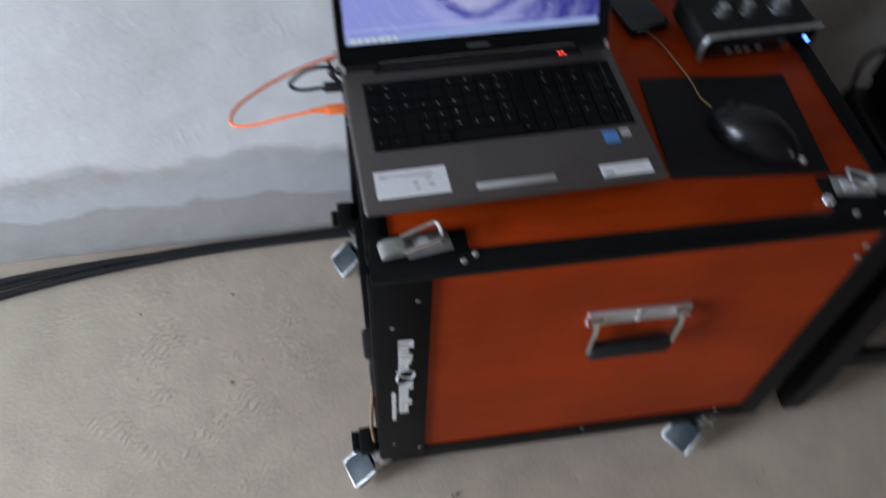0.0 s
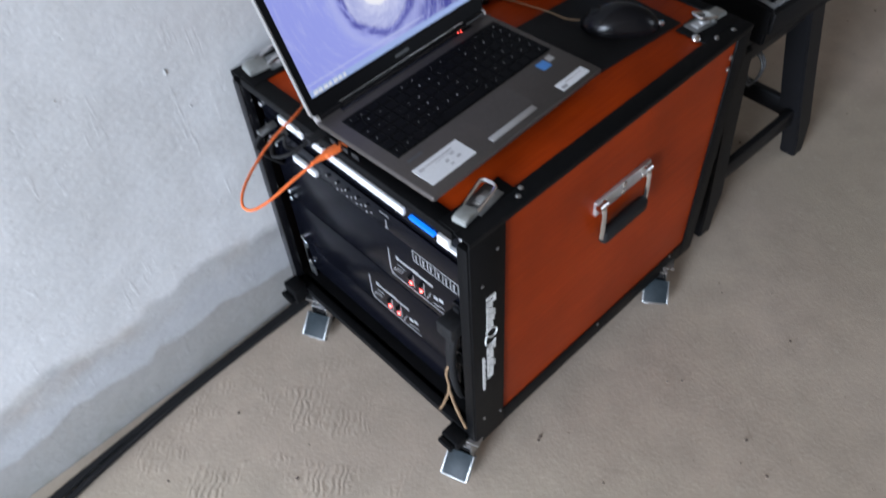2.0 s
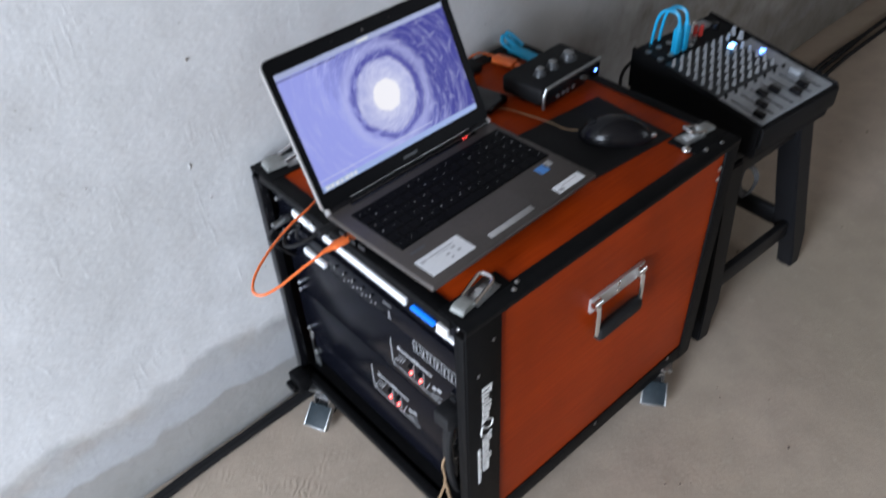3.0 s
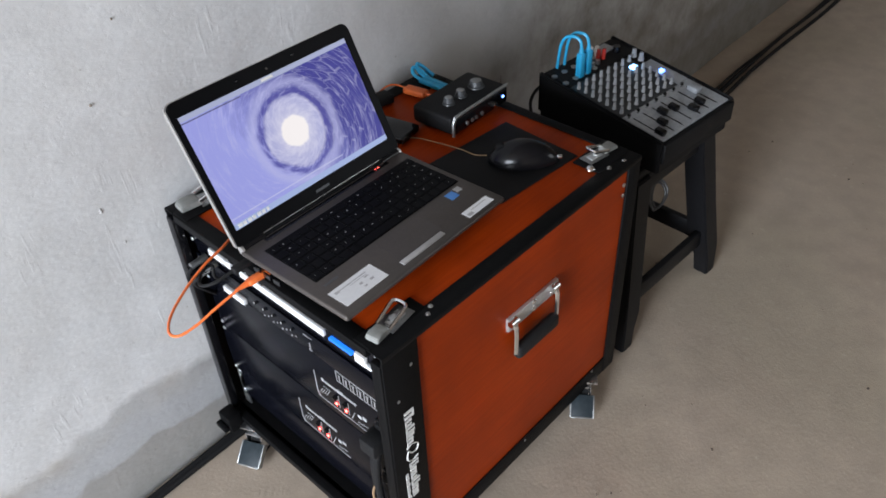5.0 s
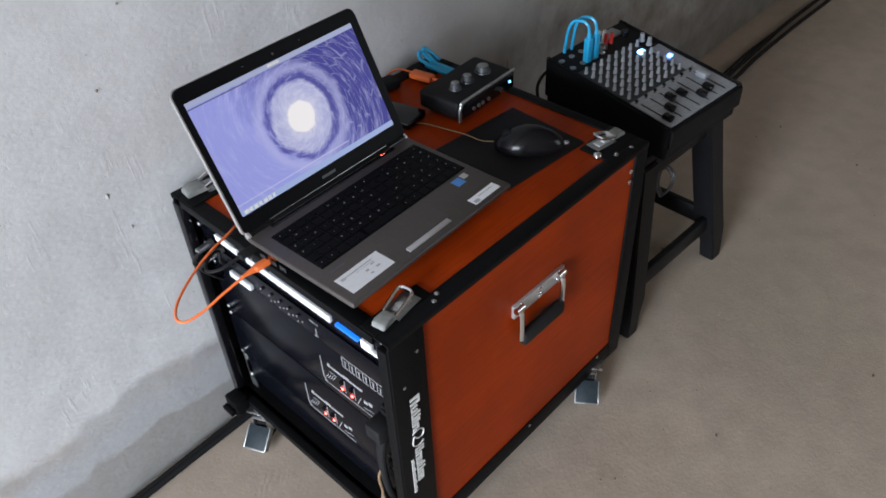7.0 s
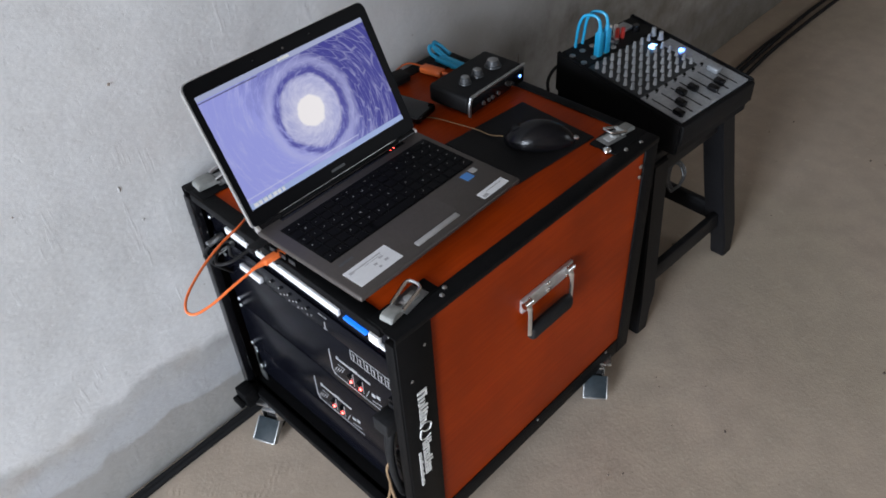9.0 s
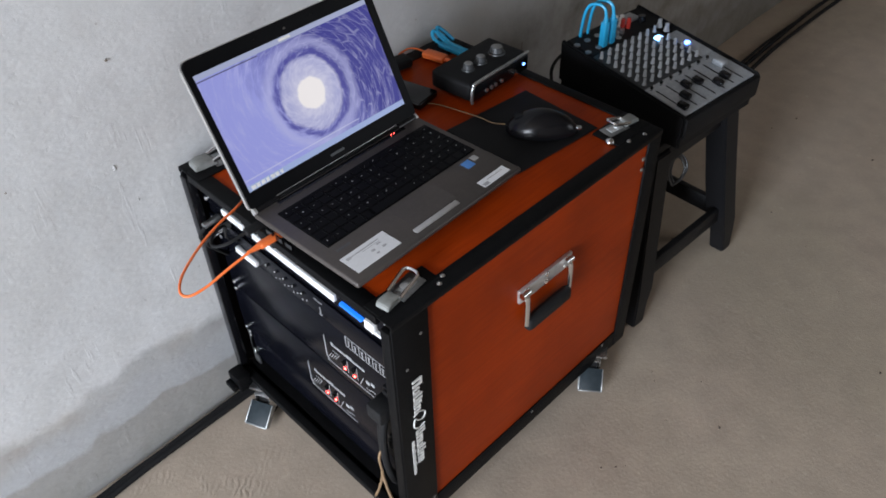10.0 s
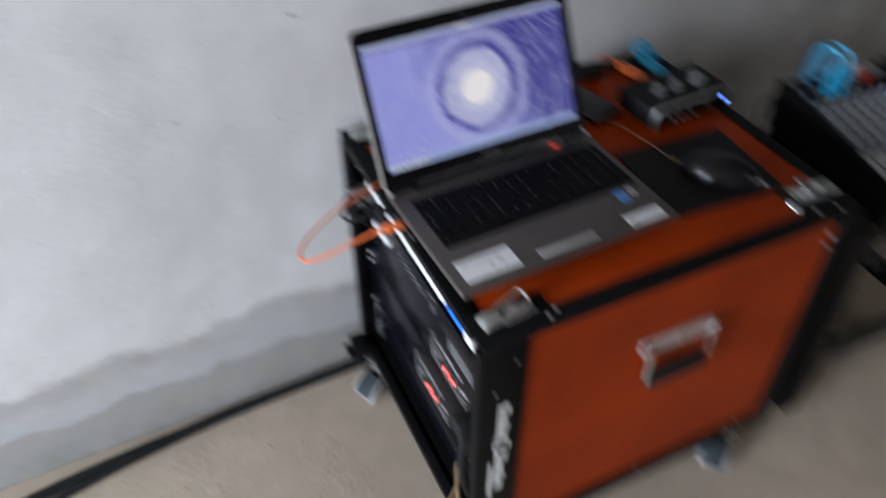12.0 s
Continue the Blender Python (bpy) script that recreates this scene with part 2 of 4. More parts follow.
def screen_material():
    """Lit display: a music player's swirl, white core, lavender arms, deep blue gaps, with thin bars above and below."""
    m = bpy.data.materials.new("lit_display")
    m.use_nodes = True
    nt = m.node_tree
    b = nt.nodes["Principled BSDF"]
    uv = nt.nodes.new("ShaderNodeTexCoord").outputs["Object"]
    sep = nt.nodes.new("ShaderNodeSeparateXYZ")
    nt.links.new(uv, sep.inputs[0])
    x = maths(nt, "SUBTRACT", sep.outputs["X"], 0.0)
    z = maths(nt, "SUBTRACT", sep.outputs["Z"], 0.117)
    r = maths(nt, "SQRT", maths(nt, "ADD", maths(nt, "MULTIPLY", x, x), maths(nt, "MULTIPLY", z, z)))
    ang = maths(nt, "ARCTAN2", z, x)
    wob = noise_of(nt, uv, 24.0, 5.0, 0.6)
    shift = maths(nt, "MULTIPLY", maths(nt, "SUBTRACT", wob, 0.5), 0.016)
    rw = maths(nt, "ADD", r, shift)
    turned = maths(nt, "ADD", ang, maths(nt, "MULTIPLY", r, 22.0))
    polar = nt.nodes.new("ShaderNodeCombineXYZ")
    nt.links.new(maths(nt, "MULTIPLY", maths(nt, "SINE", turned), 1.3), polar.inputs[0])
    nt.links.new(maths(nt, "MULTIPLY", r, 34.0), polar.inputs[1])
    nt.links.new(maths(nt, "MULTIPLY", maths(nt, "COSINE", turned), 1.3), polar.inputs[2])
    streak = noise_of(nt, polar.outputs[0], 3.2, 5.0, 0.65)
    # pale lavender to one side, deep blue to the other
    lean = maths(nt, "ADD", maths(nt, "MULTIPLY", x, -1.0), maths(nt, "MULTIPLY", z, -0.55))
    lean = maths(nt, "ADD", lean, maths(nt, "MULTIPLY", maths(nt, "SUBTRACT", streak, 0.5), 0.16))
    col = blend(nt, remap(nt, lean, -0.085, 0.075), (0.022, 0.020, 0.29), (0.33, 0.36, 0.85))
    col = blend(nt, remap(nt, streak, 0.52, 0.72, 0.0, 0.55), col, (0.55, 0.56, 0.90))
    web = nt.nodes.new("ShaderNodeTexVoronoi")
    web.feature = "DISTANCE_TO_EDGE"
    web.inputs["Scale"].default_value = 2.6
    nt.links.new(polar.outputs[0], web.inputs["Vector"])
    thread = maths(nt, "MULTIPLY", remap(nt, web.outputs["Distance"], 0.045, 0.012), remap(nt, rw, 0.056, 0.064))
    col = blend(nt, maths(nt, "MULTIPLY", thread, remap(nt, lean, 0.05, -0.05, 0.05, 0.26)), col, (0.72, 0.74, 0.98))
    arm = maths(nt, "MULTIPLY", remap(nt, rw, 0.090, 0.078), remap(nt, rw, 0.064, 0.074))
    col = blend(nt, maths(nt, "MULTIPLY", arm, 0.6), col, (0.48, 0.50, 0.86))
    gap = maths(nt, "MULTIPLY", remap(nt, rw, 0.070, 0.064), remap(nt, streak, 0.60, 0.42, 0.25, 0.9))
    col = blend(nt, gap, col, (0.050, 0.045, 0.34))
    disc = remap(nt, rw, 0.0585, 0.0525)
    col = blend(nt, disc, col, (0.42, 0.44, 0.76))
    col = blend(nt, maths(nt, "MULTIPLY", disc, remap(nt, streak, 0.40, 0.62, 0.0, 0.7)), col, (0.66, 0.67, 0.90))
    col = blend(nt, remap(nt, rw, 0.044, 0.022, 0.0, 0.55), col, (0.80, 0.80, 0.96))
    col = blend(nt, remap(nt, rw, 0.0270, 0.0235), col, (1.0, 0.97, 1.0))
    line = maths(nt, "MULTIPLY", remap(nt, maths(nt, "ABSOLUTE", maths(nt, "SUBTRACT", sep.outputs["Z"], 0.0465)), 0.0012, 0.0006), remap(nt, sep.outputs["X"], 0.062, 0.060))
    col = blend(nt, maths(nt, "MULTIPLY", line, 0.6), col, (0.62, 0.66, 0.92))
    bar = remap(nt, sep.outputs["Z"], 0.0392, 0.0387)
    col = blend(nt, bar, col, (0.36, 0.47, 0.80))
    head = remap(nt, sep.outputs["Z"], 0.2030, 0.2035)
    col = blend(nt, head, col, (0.40, 0.45, 0.68))
    rule = maths(nt, "MULTIPLY", remap(nt, maths(nt, "ABSOLUTE", maths(nt, "SUBTRACT", sep.outputs["Z"], 0.2005)), 0.0011, 0.0006), remap(nt, sep.outputs["X"], -0.06, -0.062))
    col = blend(nt, maths(nt, "MULTIPLY", rule, 0.8), col, (0.02, 0.02, 0.06))
    nt.links.new(col, b.inputs["Emission Color"])
    b.inputs["Emission Strength"].default_value = 0.78
    b.inputs["Base Color"].default_value = (0.01, 0.01, 0.012, 1)
    b.inputs["Roughness"].default_value = 0.35
    return m


PLASTER, SCREED, VENEER, SCREEN = plaster_material(), screed_material(), veneer_material(), screen_material()
BLOCKWORK = mat("bare_brown_blockwork", (0.20, 0.165, 0.135), 0.9, var=0.25, scale=30, bump=0.4, bscale=60)
BEZEL = mat("black_bezel_plastic", (0.004, 0.004, 0.0045), 0.30, var=0.2, spec=0.05)
LATCHGREY = mat("dull_grey_cast_keeper", (0.25, 0.255, 0.24), 0.5, 0.35, var=0.2, scale=120, bump=0.1)
ZINC = mat("zinc_pressed_steel", (0.60, 0.61, 0.61), 0.34, 0.7, var=0.15, scale=140, bump=0.05)
BLACK = mat("black_painted_trim", (0.0045, 0.0045, 0.0048), 0.5, var=0.3, scale=80, bump=0.15, bscale=300, spec=0.08)
BLACK_GLOSS = mat("glossy_black_plastic", (0.005, 0.005, 0.006), 0.16, var=0.2, spec=0.4)
MOUSE_BLACK = mat("satin_black_mouse_plastic", (0.004, 0.004, 0.005), 0.22, var=0.2, spec=0.28)
BLACK_MATT = mat("matt_black_plastic", (0.0045, 0.0045, 0.005), 0.6, var=0.2, bump=0.1, bscale=500, spec=0.2)
STOOL = mat("black_stool_plastic", (0.006, 0.006, 0.007), 0.48, var=0.25, bump=0.08, bscale=200, spec=0.25)
RUBBER = mat("black_rubber", (0.008, 0.008, 0.0085), 0.7, var=0.25, bump=0.2, bscale=250, spec=0.25)
PANEL = mat("black_anodised_panel", (0.003, 0.0033, 0.0055), 0.24, var=0.25, scale=90, spec=0.13)
PEDAL = mat("blue_grey_pedal_steel", (0.020, 0.028, 0.033), 0.5, 0.0, var=0.3, scale=90, spec=0.2)
STEEL = mat("zinc_plated_steel", (0.62, 0.63, 0.64), 0.28, 1.0, var=0.15, scale=120, bump=0.05)
DULL_STEEL = mat("dull_grey_steel", (0.36, 0.37, 0.37), 0.45, 1.0, var=0.25, scale=90, bump=0.1)
CHROME = mat("chrome", (0.8, 0.8, 0.81), 0.12, 1.0, var=0.06)
SILVER = mat("silver_faceplate", (0.78, 0.79, 0.80), 0.42, 0.15, var=0.06, scale=200)
DECK = mat("bronze_grey_brushed_deck", (0.085, 0.074, 0.068), 0.42, 0.5, var=0.10, scale=200)
SHELL = mat("champagne_lid_shell", (0.55, 0.53, 0.51), 0.3, 0.7, var=0.08)
KEY = mat("black_keycap", (0.005, 0.005, 0.0055), 0.45, var=0.25, scale=300, spec=0.05)
LEGEND = mat("grey_key_legend", (0.42, 0.42, 0.43), 0.6, var=0.3)
PRINT_DIM = mat("grey_print", (0.30, 0.30, 0.30), 0.6, var=0.25, scale=300)
PRINT = mat("pale_print", (0.62, 0.62, 0.60), 0.6, var=0.1)
STICKER = mat("white_paper_sticker", (0.74, 0.75, 0.76), 0.5, var=0.05, scale=200)
GREY_STICKER = mat("silver_sticker", (0.42, 0.41, 0.40), 0.35, 0.4, var=0.1)
BLUE_STICKER = mat("blue_sticker", (0.06, 0.22, 0.55), 0.35, var=0.15)
ORANGE = mat("orange_cable_sheath", (0.78, 0.16, 0.035), 0.38, var=0.1)
CYAN = mat("cyan_cable_sheath", (0.015, 0.33, 0.58), 0.35, var=0.1)
MIXGREY = mat("light_grey_mixer_plate", (0.33, 0.35, 0.37), 0.45, 0.2, var=0.22, scale=150)
MIXDARK = mat("dark_grey_mixer_plate", (0.028, 0.031, 0.033), 0.45, 0.1, var=0.2, scale=150)
DARKKNOB = mat("dark_grey_knob", (0.07, 0.072, 0.075), 0.35, 0.3, var=0.2)
KNOB = mat("pale_grey_knob", (0.30, 0.31, 0.32), 0.45, var=0.25)
RED = mat("red_plug", (0.45, 0.03, 0.02), 0.35, var=0.1)
WHITE = mat("white_plug", (0.75, 0.74, 0.72), 0.4, var=0.05)
STONE = mat("brown_grit", (0.10, 0.075, 0.06), 0.9, var=0.4, bump=0.4)
TAPE = mat("brown_cord", (0.20, 0.125, 0.065), 0.7, var=0.4, scale=120)
LED_RED = glow("red_lamp", (1.0, 0.060, 0.050), 14.0)
LED_BLUE = glow("blue_lamp", (0.10, 0.25, 1.0), 9.0)
DISPLAY_BLUE = glow("blue_backlit_display", (0.01, 0.20, 1.0), 1.2)
METER_BLUE = glow("blue_meter_window", (0.20, 0.48, 1.0), 7.0)

# ---- builders ----


def box(bm, x0, x1, y0, y1, z0, z1, bevel=0.0, seg=2, m=None):
    geo = bmesh.ops.create_cube(bm, size=1.0)["verts"]
    for v in geo:
        v.co = Vector((x0 + (v.co.x + 0.5) * (x1 - x0), y0 + (v.co.y + 0.5) * (y1 - y0), z0 + (v.co.z + 0.5) * (z1 - z0)))
    if m is not None:
        bmesh.ops.transform(bm, matrix=m, verts=geo)
    if bevel:
        edges = list({e for v in geo for e in v.link_edges})
        bmesh.ops.bevel(bm, geom=edges, offset=bevel, segments=seg, affect="EDGES", profile=0.5)
    return bm


def rod(bm, a, b, r, r2=None, seg=16, cap=True):
    a, b = Vector(a), Vector(b)
    q = (b - a).to_track_quat("Z", "Y").to_matrix().to_4x4()
    m = Matrix.Translation((a + b) / 2) @ q
    bmesh.ops.create_cone(bm, cap_ends=cap, segments=seg, radius1=r, radius2=r if r2 is None else r2, depth=(b - a).length, matrix=m)
    return bm


def dome(bm, c, r, flat=1.0, seg=12, axis="Z"):
    s = {"Z": (1, 1, flat), "Y": (1, flat, 1), "X": (flat, 1, 1)}[axis]
    bmesh.ops.create_uvsphere(bm, u_segments=seg, v_segments=seg // 2 + 2, radius=r, matrix=Matrix.Translation(c) @ Matrix.Diagonal((*s, 1)))
    return bm


def smooth_path(points, steps=8):
    """Catmull-Rom through the points."""
    p = [Vector(v) for v in points]
    p = [2 * p[0] - p[1]] + p + [2 * p[-1] - p[-2]]
    out = []
    for i in range(1, len(p) - 2):
        a, b, c, d = p[i - 1 : i + 3]
        for k in range(steps):
            t = k / steps
            out.append(0.5 * (2 * b + (c - a) * t + (2 * a - 5 * b + 4 * c - d) * t * t + (3 * b - a - 3 * c + d) * t ** 3))
    return out + [p[-2]]


def tube(bm, points, r, seg=10, steps=8):
    pts = smooth_path(points, steps)
    rings = []
    up = Vector((0, 0, 1))
    for i, p in enumerate(pts):
        d = (pts[min(i + 1, len(pts) - 1)] - pts[max(i - 1, 0)]).normalized()
        side = d.cross(up)
        side = side.normalized() if side.length > 0.05 else Vector((1, 0, 0))
        up = side.cross(d).normalized()
        rings.append([bm.verts.new(p + r * (math.cos(a) * side + math.sin(a) * up)) for a in (2 * math.pi * k / seg for k in range(seg))])
    for a, b in zip(rings, rings[1:]):
        for k in range(seg):
            bm.faces.new((a[k], a[(k + 1) % seg], b[(k + 1) % seg], b[k]))
    bm.faces.new(rings[0][::-1])
    bm.faces.new(rings[-1])
    return bm


def mesh_of(name, bm, material, smooth=True):
    bmesh.ops.recalc_face_normals(bm, faces=bm.faces)
    me = bpy.data.meshes.new(name)
    bm.to_mesh(me)
    bm.free()
    me.materials.append(material)
    if smooth:
        me.shade_smooth()
        me.set_sharp_from_angle(angle=radians(35))
    return me


def part(name, bm, material, parent, label=""):
    ob = new(name, mesh_of(name, bm, material))
    ob.parent = parent
    return tagged(ob, label)


def shared(name, me, parent, m):
    ob = new(name, me)
    ob.parent = parent
    ob.matrix_basis = m
    return ob


def thing(name, label, category, m=None, group=""):
    ob = new(name)
    ob.empty_display_size = 0.05
    if m is not None:
        ob.matrix_basis = m
    return tagged(ob, label, category, group)


def solid(name, bm, material, label, category, m=None, kind="", group=""):
    ob = new(name, mesh_of(name, bm, material))
    if m is not None:
        ob.matrix_basis = m
    return tagged(ob, label, category, group, kind)


B = bmesh.new

# ---- the room ----
WALL = pose(0, 0.546, 0, 0, 0, 1.2)  # foot of the plastered wall behind the rack
ROOM_W, ROOM_E, ROOM_S, HIGH = -3.6, 5.2, -3.1, 2.7


def relief_sheet(bm, nx, ny, place, rough):
    rows = []
    for j in range(ny + 1):
        rows.append([])
        for i in range(nx + 1):
            p = Vector(place(i / nx, j / ny))
            rows[-1].append(bm.verts.new(p + rough(p)))
    for j in range(ny):
        for i in range(nx):
            bm.faces.new((rows[j][i], rows[j][i + 1], rows[j + 1][i + 1], rows[j + 1][i]))
    return bm


floor_bm = relief_sheet(B(), 180, 100, lambda u, v: (-4.2 + 9.5 * u, -3.2 + 4.2 * v, 0), lambda p: Vector((0, 0, 0.0025 * (noise.noise(p * 3) - 0.3) + 0.0008 * noise.noise(p * 17) - 0.002)))
solid("floor", floor_bm, SCREED, "bare tan cement floor, rough and dusty", "floor", kind="structure")
wall_bm = relief_sheet(B(), 260, 80, lambda u, v: (-4.2 + 9.5 * u, 0, HIGH * v), lambda p: Vector((0, 0.006 * noise.noise(p * 2.3) + 0.0018 * noise.noise(p * 9) + 0.0007 * noise.noise(p * 31), 0)))
box(wall_bm, -4.2, 5.3, 0.012, 0.16, -0.02, HIGH)
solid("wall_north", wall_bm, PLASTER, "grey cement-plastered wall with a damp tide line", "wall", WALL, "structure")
north = scene.objects["wall_north"]
for x, z, r in ((-0.052, 0.820, 0.0026), (-0.255, 0.690, 0.0016), (0.02, 0.93, 0.0022)):
    part("nail_hole", dome(B(), (x, -0.0015, z), r, 0.35, 10, "Y"), BLOCKWORK, north)
rng = random.Random(21)
for k in range(22):
    x, z, r = rng.uniform(-0.9, 0.75), rng.uniform(0.12, 1.1), rng.choice((0.0015, 0.002, 0.003))
    lump = B()
    bmesh.ops.create_icosphere(lump, subdivisions=2, radius=r)
    for v in lump.verts:
        v.co = Vector((v.co.x * rng.uniform(0.9, 1.1), v.co.y * 0.25, v.co.z * 1.9)) + Vector((x, 0.001, z)) + v.co.normalized() * 0.3 * r * noise.noise(v.co * 600 + Vector((k, 0, 0)))
    part("plaster_lump", lump, PLASTER, north)
crack = B()
tube(crack, [(0.94 + 0.003 * math.sin(7 * k), 0.0005, 0.44 + 0.06 * k) for k in range(16)], 0.0018, 6, 3)
part("crack", crack, BLOCKWORK, north)
DOOR_Y0, DOOR_Y1 = -1.50, -0.20
west = B()
box(west, ROOM_W - 0.15, ROOM_W, DOOR_Y1, 0.75, 0, HIGH)
box(west, ROOM_W - 0.15, ROOM_W, ROOM_S - 0.15, DOOR_Y0, 0, HIGH)
box(west, ROOM_W - 0.15, ROOM_W, DOOR_Y0, DOOR_Y1, 2.1, HIGH)
solid("wall_west", west, BLOCKWORK, "bare brown wall with a wide open doorway", "wall", kind="structure")
south = B()
box(south, ROOM_W, 2.2, ROOM_S - 0.15, ROOM_S, 0, HIGH)
box(south, 3.8, ROOM_E, ROOM_S - 0.15, ROOM_S, 0, HIGH)
box(south, 2.2, 3.8, ROOM_S - 0.15, ROOM_S, 0, 1.10)
box(south, 2.2, 3.8, ROOM_S - 0.15, ROOM_S, 2.30, HIGH)
solid("wall_south", south, BLOCKWORK, "bare brown wall with a window opening", "wall", kind="structure")
solid("wall_east", box(B(), ROOM_E, ROOM_E + 0.15, ROOM_S - 0.15, 1.0, 0, HIGH), BLOCKWORK, "plain bare brown wall", "wall", kind="structure")
solid("ceiling", box(B(), ROOM_W - 0.15, ROOM_E + 0.15, ROOM_S - 0.15, 1.0, HIGH, HIGH + 0.12), BLOCKWORK, "bare grey concrete ceiling", "ceiling", kind="structure")

# ---- the rack case ----
ZT, ZB, DEEP, WIDE = 0.605, 0.080, 0.645, 0.53
case = thing("rack_case", "black-trimmed red-orange wooden rack case on four casters", "rack case", pose(0, 0, 0))
part("side_panel", box(B(), 0.060, 0.612, 0.003, 0.013, ZB + 0.022, ZT - 0.004), VENEER, case, "red-orange varnished panel")
part("side_panel", box(B(), 0.060, 0.612, WIDE - 0.013, WIDE - 0.003, ZB + 0.022, ZT - 0.004), VENEER, case, "red-orange varnished panel")
part("top_panel", box(B(), 0.020, 0.638, 0.022, WIDE - 0.022, ZT - 0.013, ZT - 0.0015, 0.001), VENEER, case, "red-orange varnished lid")
part("bottom_panel", box(B(), 0.012, DEEP - 0.010, 0.013, WIDE - 0.013, ZB + 0.004, ZB + 0.016), BLACK, case)
part("back_panel", box(B(), DEEP - 0.022, DEEP - 0.010, 0.013, WIDE - 0.013, ZB + 0.016, ZT - 0.013), BLACK, case)
for y0, y1 in ((0, 0.003), (WIDE - 0.003, WIDE)):
    part("front_strip", box(B(), 0, 0.068, y0 if y0 else -0.001, y1, ZB - 0.016, ZT - 0.0092, 0.001), BLACK, case, "wide black-painted strip")
    part("rear_strip", box(B(), 0.606, DEEP, y0 if y0 else -0.001, y1, ZB - 0.016, ZT - 0.0092, 0.001), BLACK, case)
    part("lower_strip", box(B(), 0.068, 0.606, y0, y1, ZB - 0.016, 0.109, 0.001), BLACK, case)
# long edge angles along the top, each one folded strip
for y0, s in ((0.0, 1), (WIDE, -1)):
    bm = B()
    a, b = sorted((y0, y0 + s * 0.028))
    box(bm, 0.0, DEEP, a, b, ZT - 0.0014, ZT + 0.0012, 0.0008)
    a, b = sorted((y0 - s * 0.0018, y0 + s * 0.0012))
    box(bm, 0.0, DEEP, a, b, ZT - 0.009, ZT + 0.0012, 0.0008)
    part("edge_angle", bm, BLACK, case)
part("front_angle", box(B(), -0.002, 0.026, 0.028, WIDE - 0.028, ZT - 0.014, ZT + 0.001, 0.001), BLACK, case)
part("rear_angle", box(B(), DEEP - 0.020, DEEP + 0.002, 0.028, WIDE - 0.028, ZT - 0.014, ZT + 0.001, 0.001), BLACK, case)
for x0, x1 in ((0.002, 0.112), (0.548, DEEP - 0.002)):
    for y0, y1 in ((0.024, 0.056 if x0 < 0.1 else 0.080), (WIDE - 0.062, WIDE - 0.024)):
        part("corner_plate", box(B(), x0, x1, y0, y1, ZT - 0.001, ZT + 0.0024, 0.001), BLACK, case)
# front posts and sill of the open front
for y0, y1 in ((0.001, 0.020), (WIDE - 0.020, WIDE - 0.001)):
    part("front_post", box(B(), -0.003, 0.014, y0, y1, ZB, ZT - 0.014, 0.0015), BLACK if y0 < 0.1 else BLACK_GLOSS, case)
part("front_sill", box(B(), -0.004, 0.022, 0.020, WIDE - 0.020, ZB - 0.002, ZB + 0.016, 0.0015), BLACK, case)
for y0, y1 in ((0.022, 0.040), (WIDE - 0.040, WIDE - 0.022)):
    bm = B()
    box(bm, 0.030, 0.033, y0, y1, ZB + 0.018, ZT - 0.018)
    box(bm, 0.033, 0.055, y0 if y0 < 0.1 else y1 - 0.002, (y0 + 0.002) if y0 < 0.1 else y1, ZB + 0.018, ZT - 0.018)
    rail = part("rack_rail", bm, DULL_STEEL if y0 > 0.1 else BLACK_MATT, case)
    for k in range(10):
        part("screw", dome(B(), (0.029, (y0 + y1) / 2, ZB + 0.06 + k * 0.044), 0.0038, 0.45, 10, "X"), STEEL, rail)
# catches for the missing front lid, along the sill
for y0 in (0.014, 0.478):
    bm = box(B(), -0.034, -0.003, y0, y0 + 0.040, ZB - 0.012, ZB + (0.030 if y0 > 0.1 else 0.014), 0.004)
    box(bm, -0.046, -0.034, y0 + 0.004, y0 + 0.036, ZB - 0.002, ZB + 0.010, 0.002)
    part("lid_catch", bm, BLACK, case)


def handle_at(x0, x1, z):
    """Sprung carrying handle: riveted plate, two side arms and a rubber grip."""
    h = part("handle", box(B(), x0 - 0.004, x1 + 0.004, -0.0035, 0.003, z - 0.014, z + 0.014, 0.0012), ZINC, case, "chromed sprung carrying handle")
    for x in (x0 + 0.005, x1 - 0.011):
        bm = B()
        tube(bm, [(x, -0.006, z + 0.010), (x, -0.012, z - 0.006), (x, -0.013, z - 0.034), (x, -0.013, z - 0.062)], 0.0048, 8, 5)
        part("arm", bm, CHROME, h)
        part("eye", rod(B(), (x - 0.009, -0.007, z + 0.006), (x + 0.009, -0.007, z + 0.006), 0.0062, seg=12), CHROME, h)
    bm = box(B(), x0 + 0.004, x1 - 0.010, -0.023, -0.004, z - 0.076, z - 0.048, 0.008, 3)
    part("grip", bm, RUBBER, h, "black rubber grip")
    for i, dz in itertools.product(range(3), (-0.008, 0.008)):
        part("rivet", dome(B(), (x0 + 0.012 + i * (x1 - x0 - 0.024) / 2, -0.003, z + dz), 0.0056, 0.6, 10, "Y"), CHROME, h)


handle_at(0.272, 0.400, 0.464)


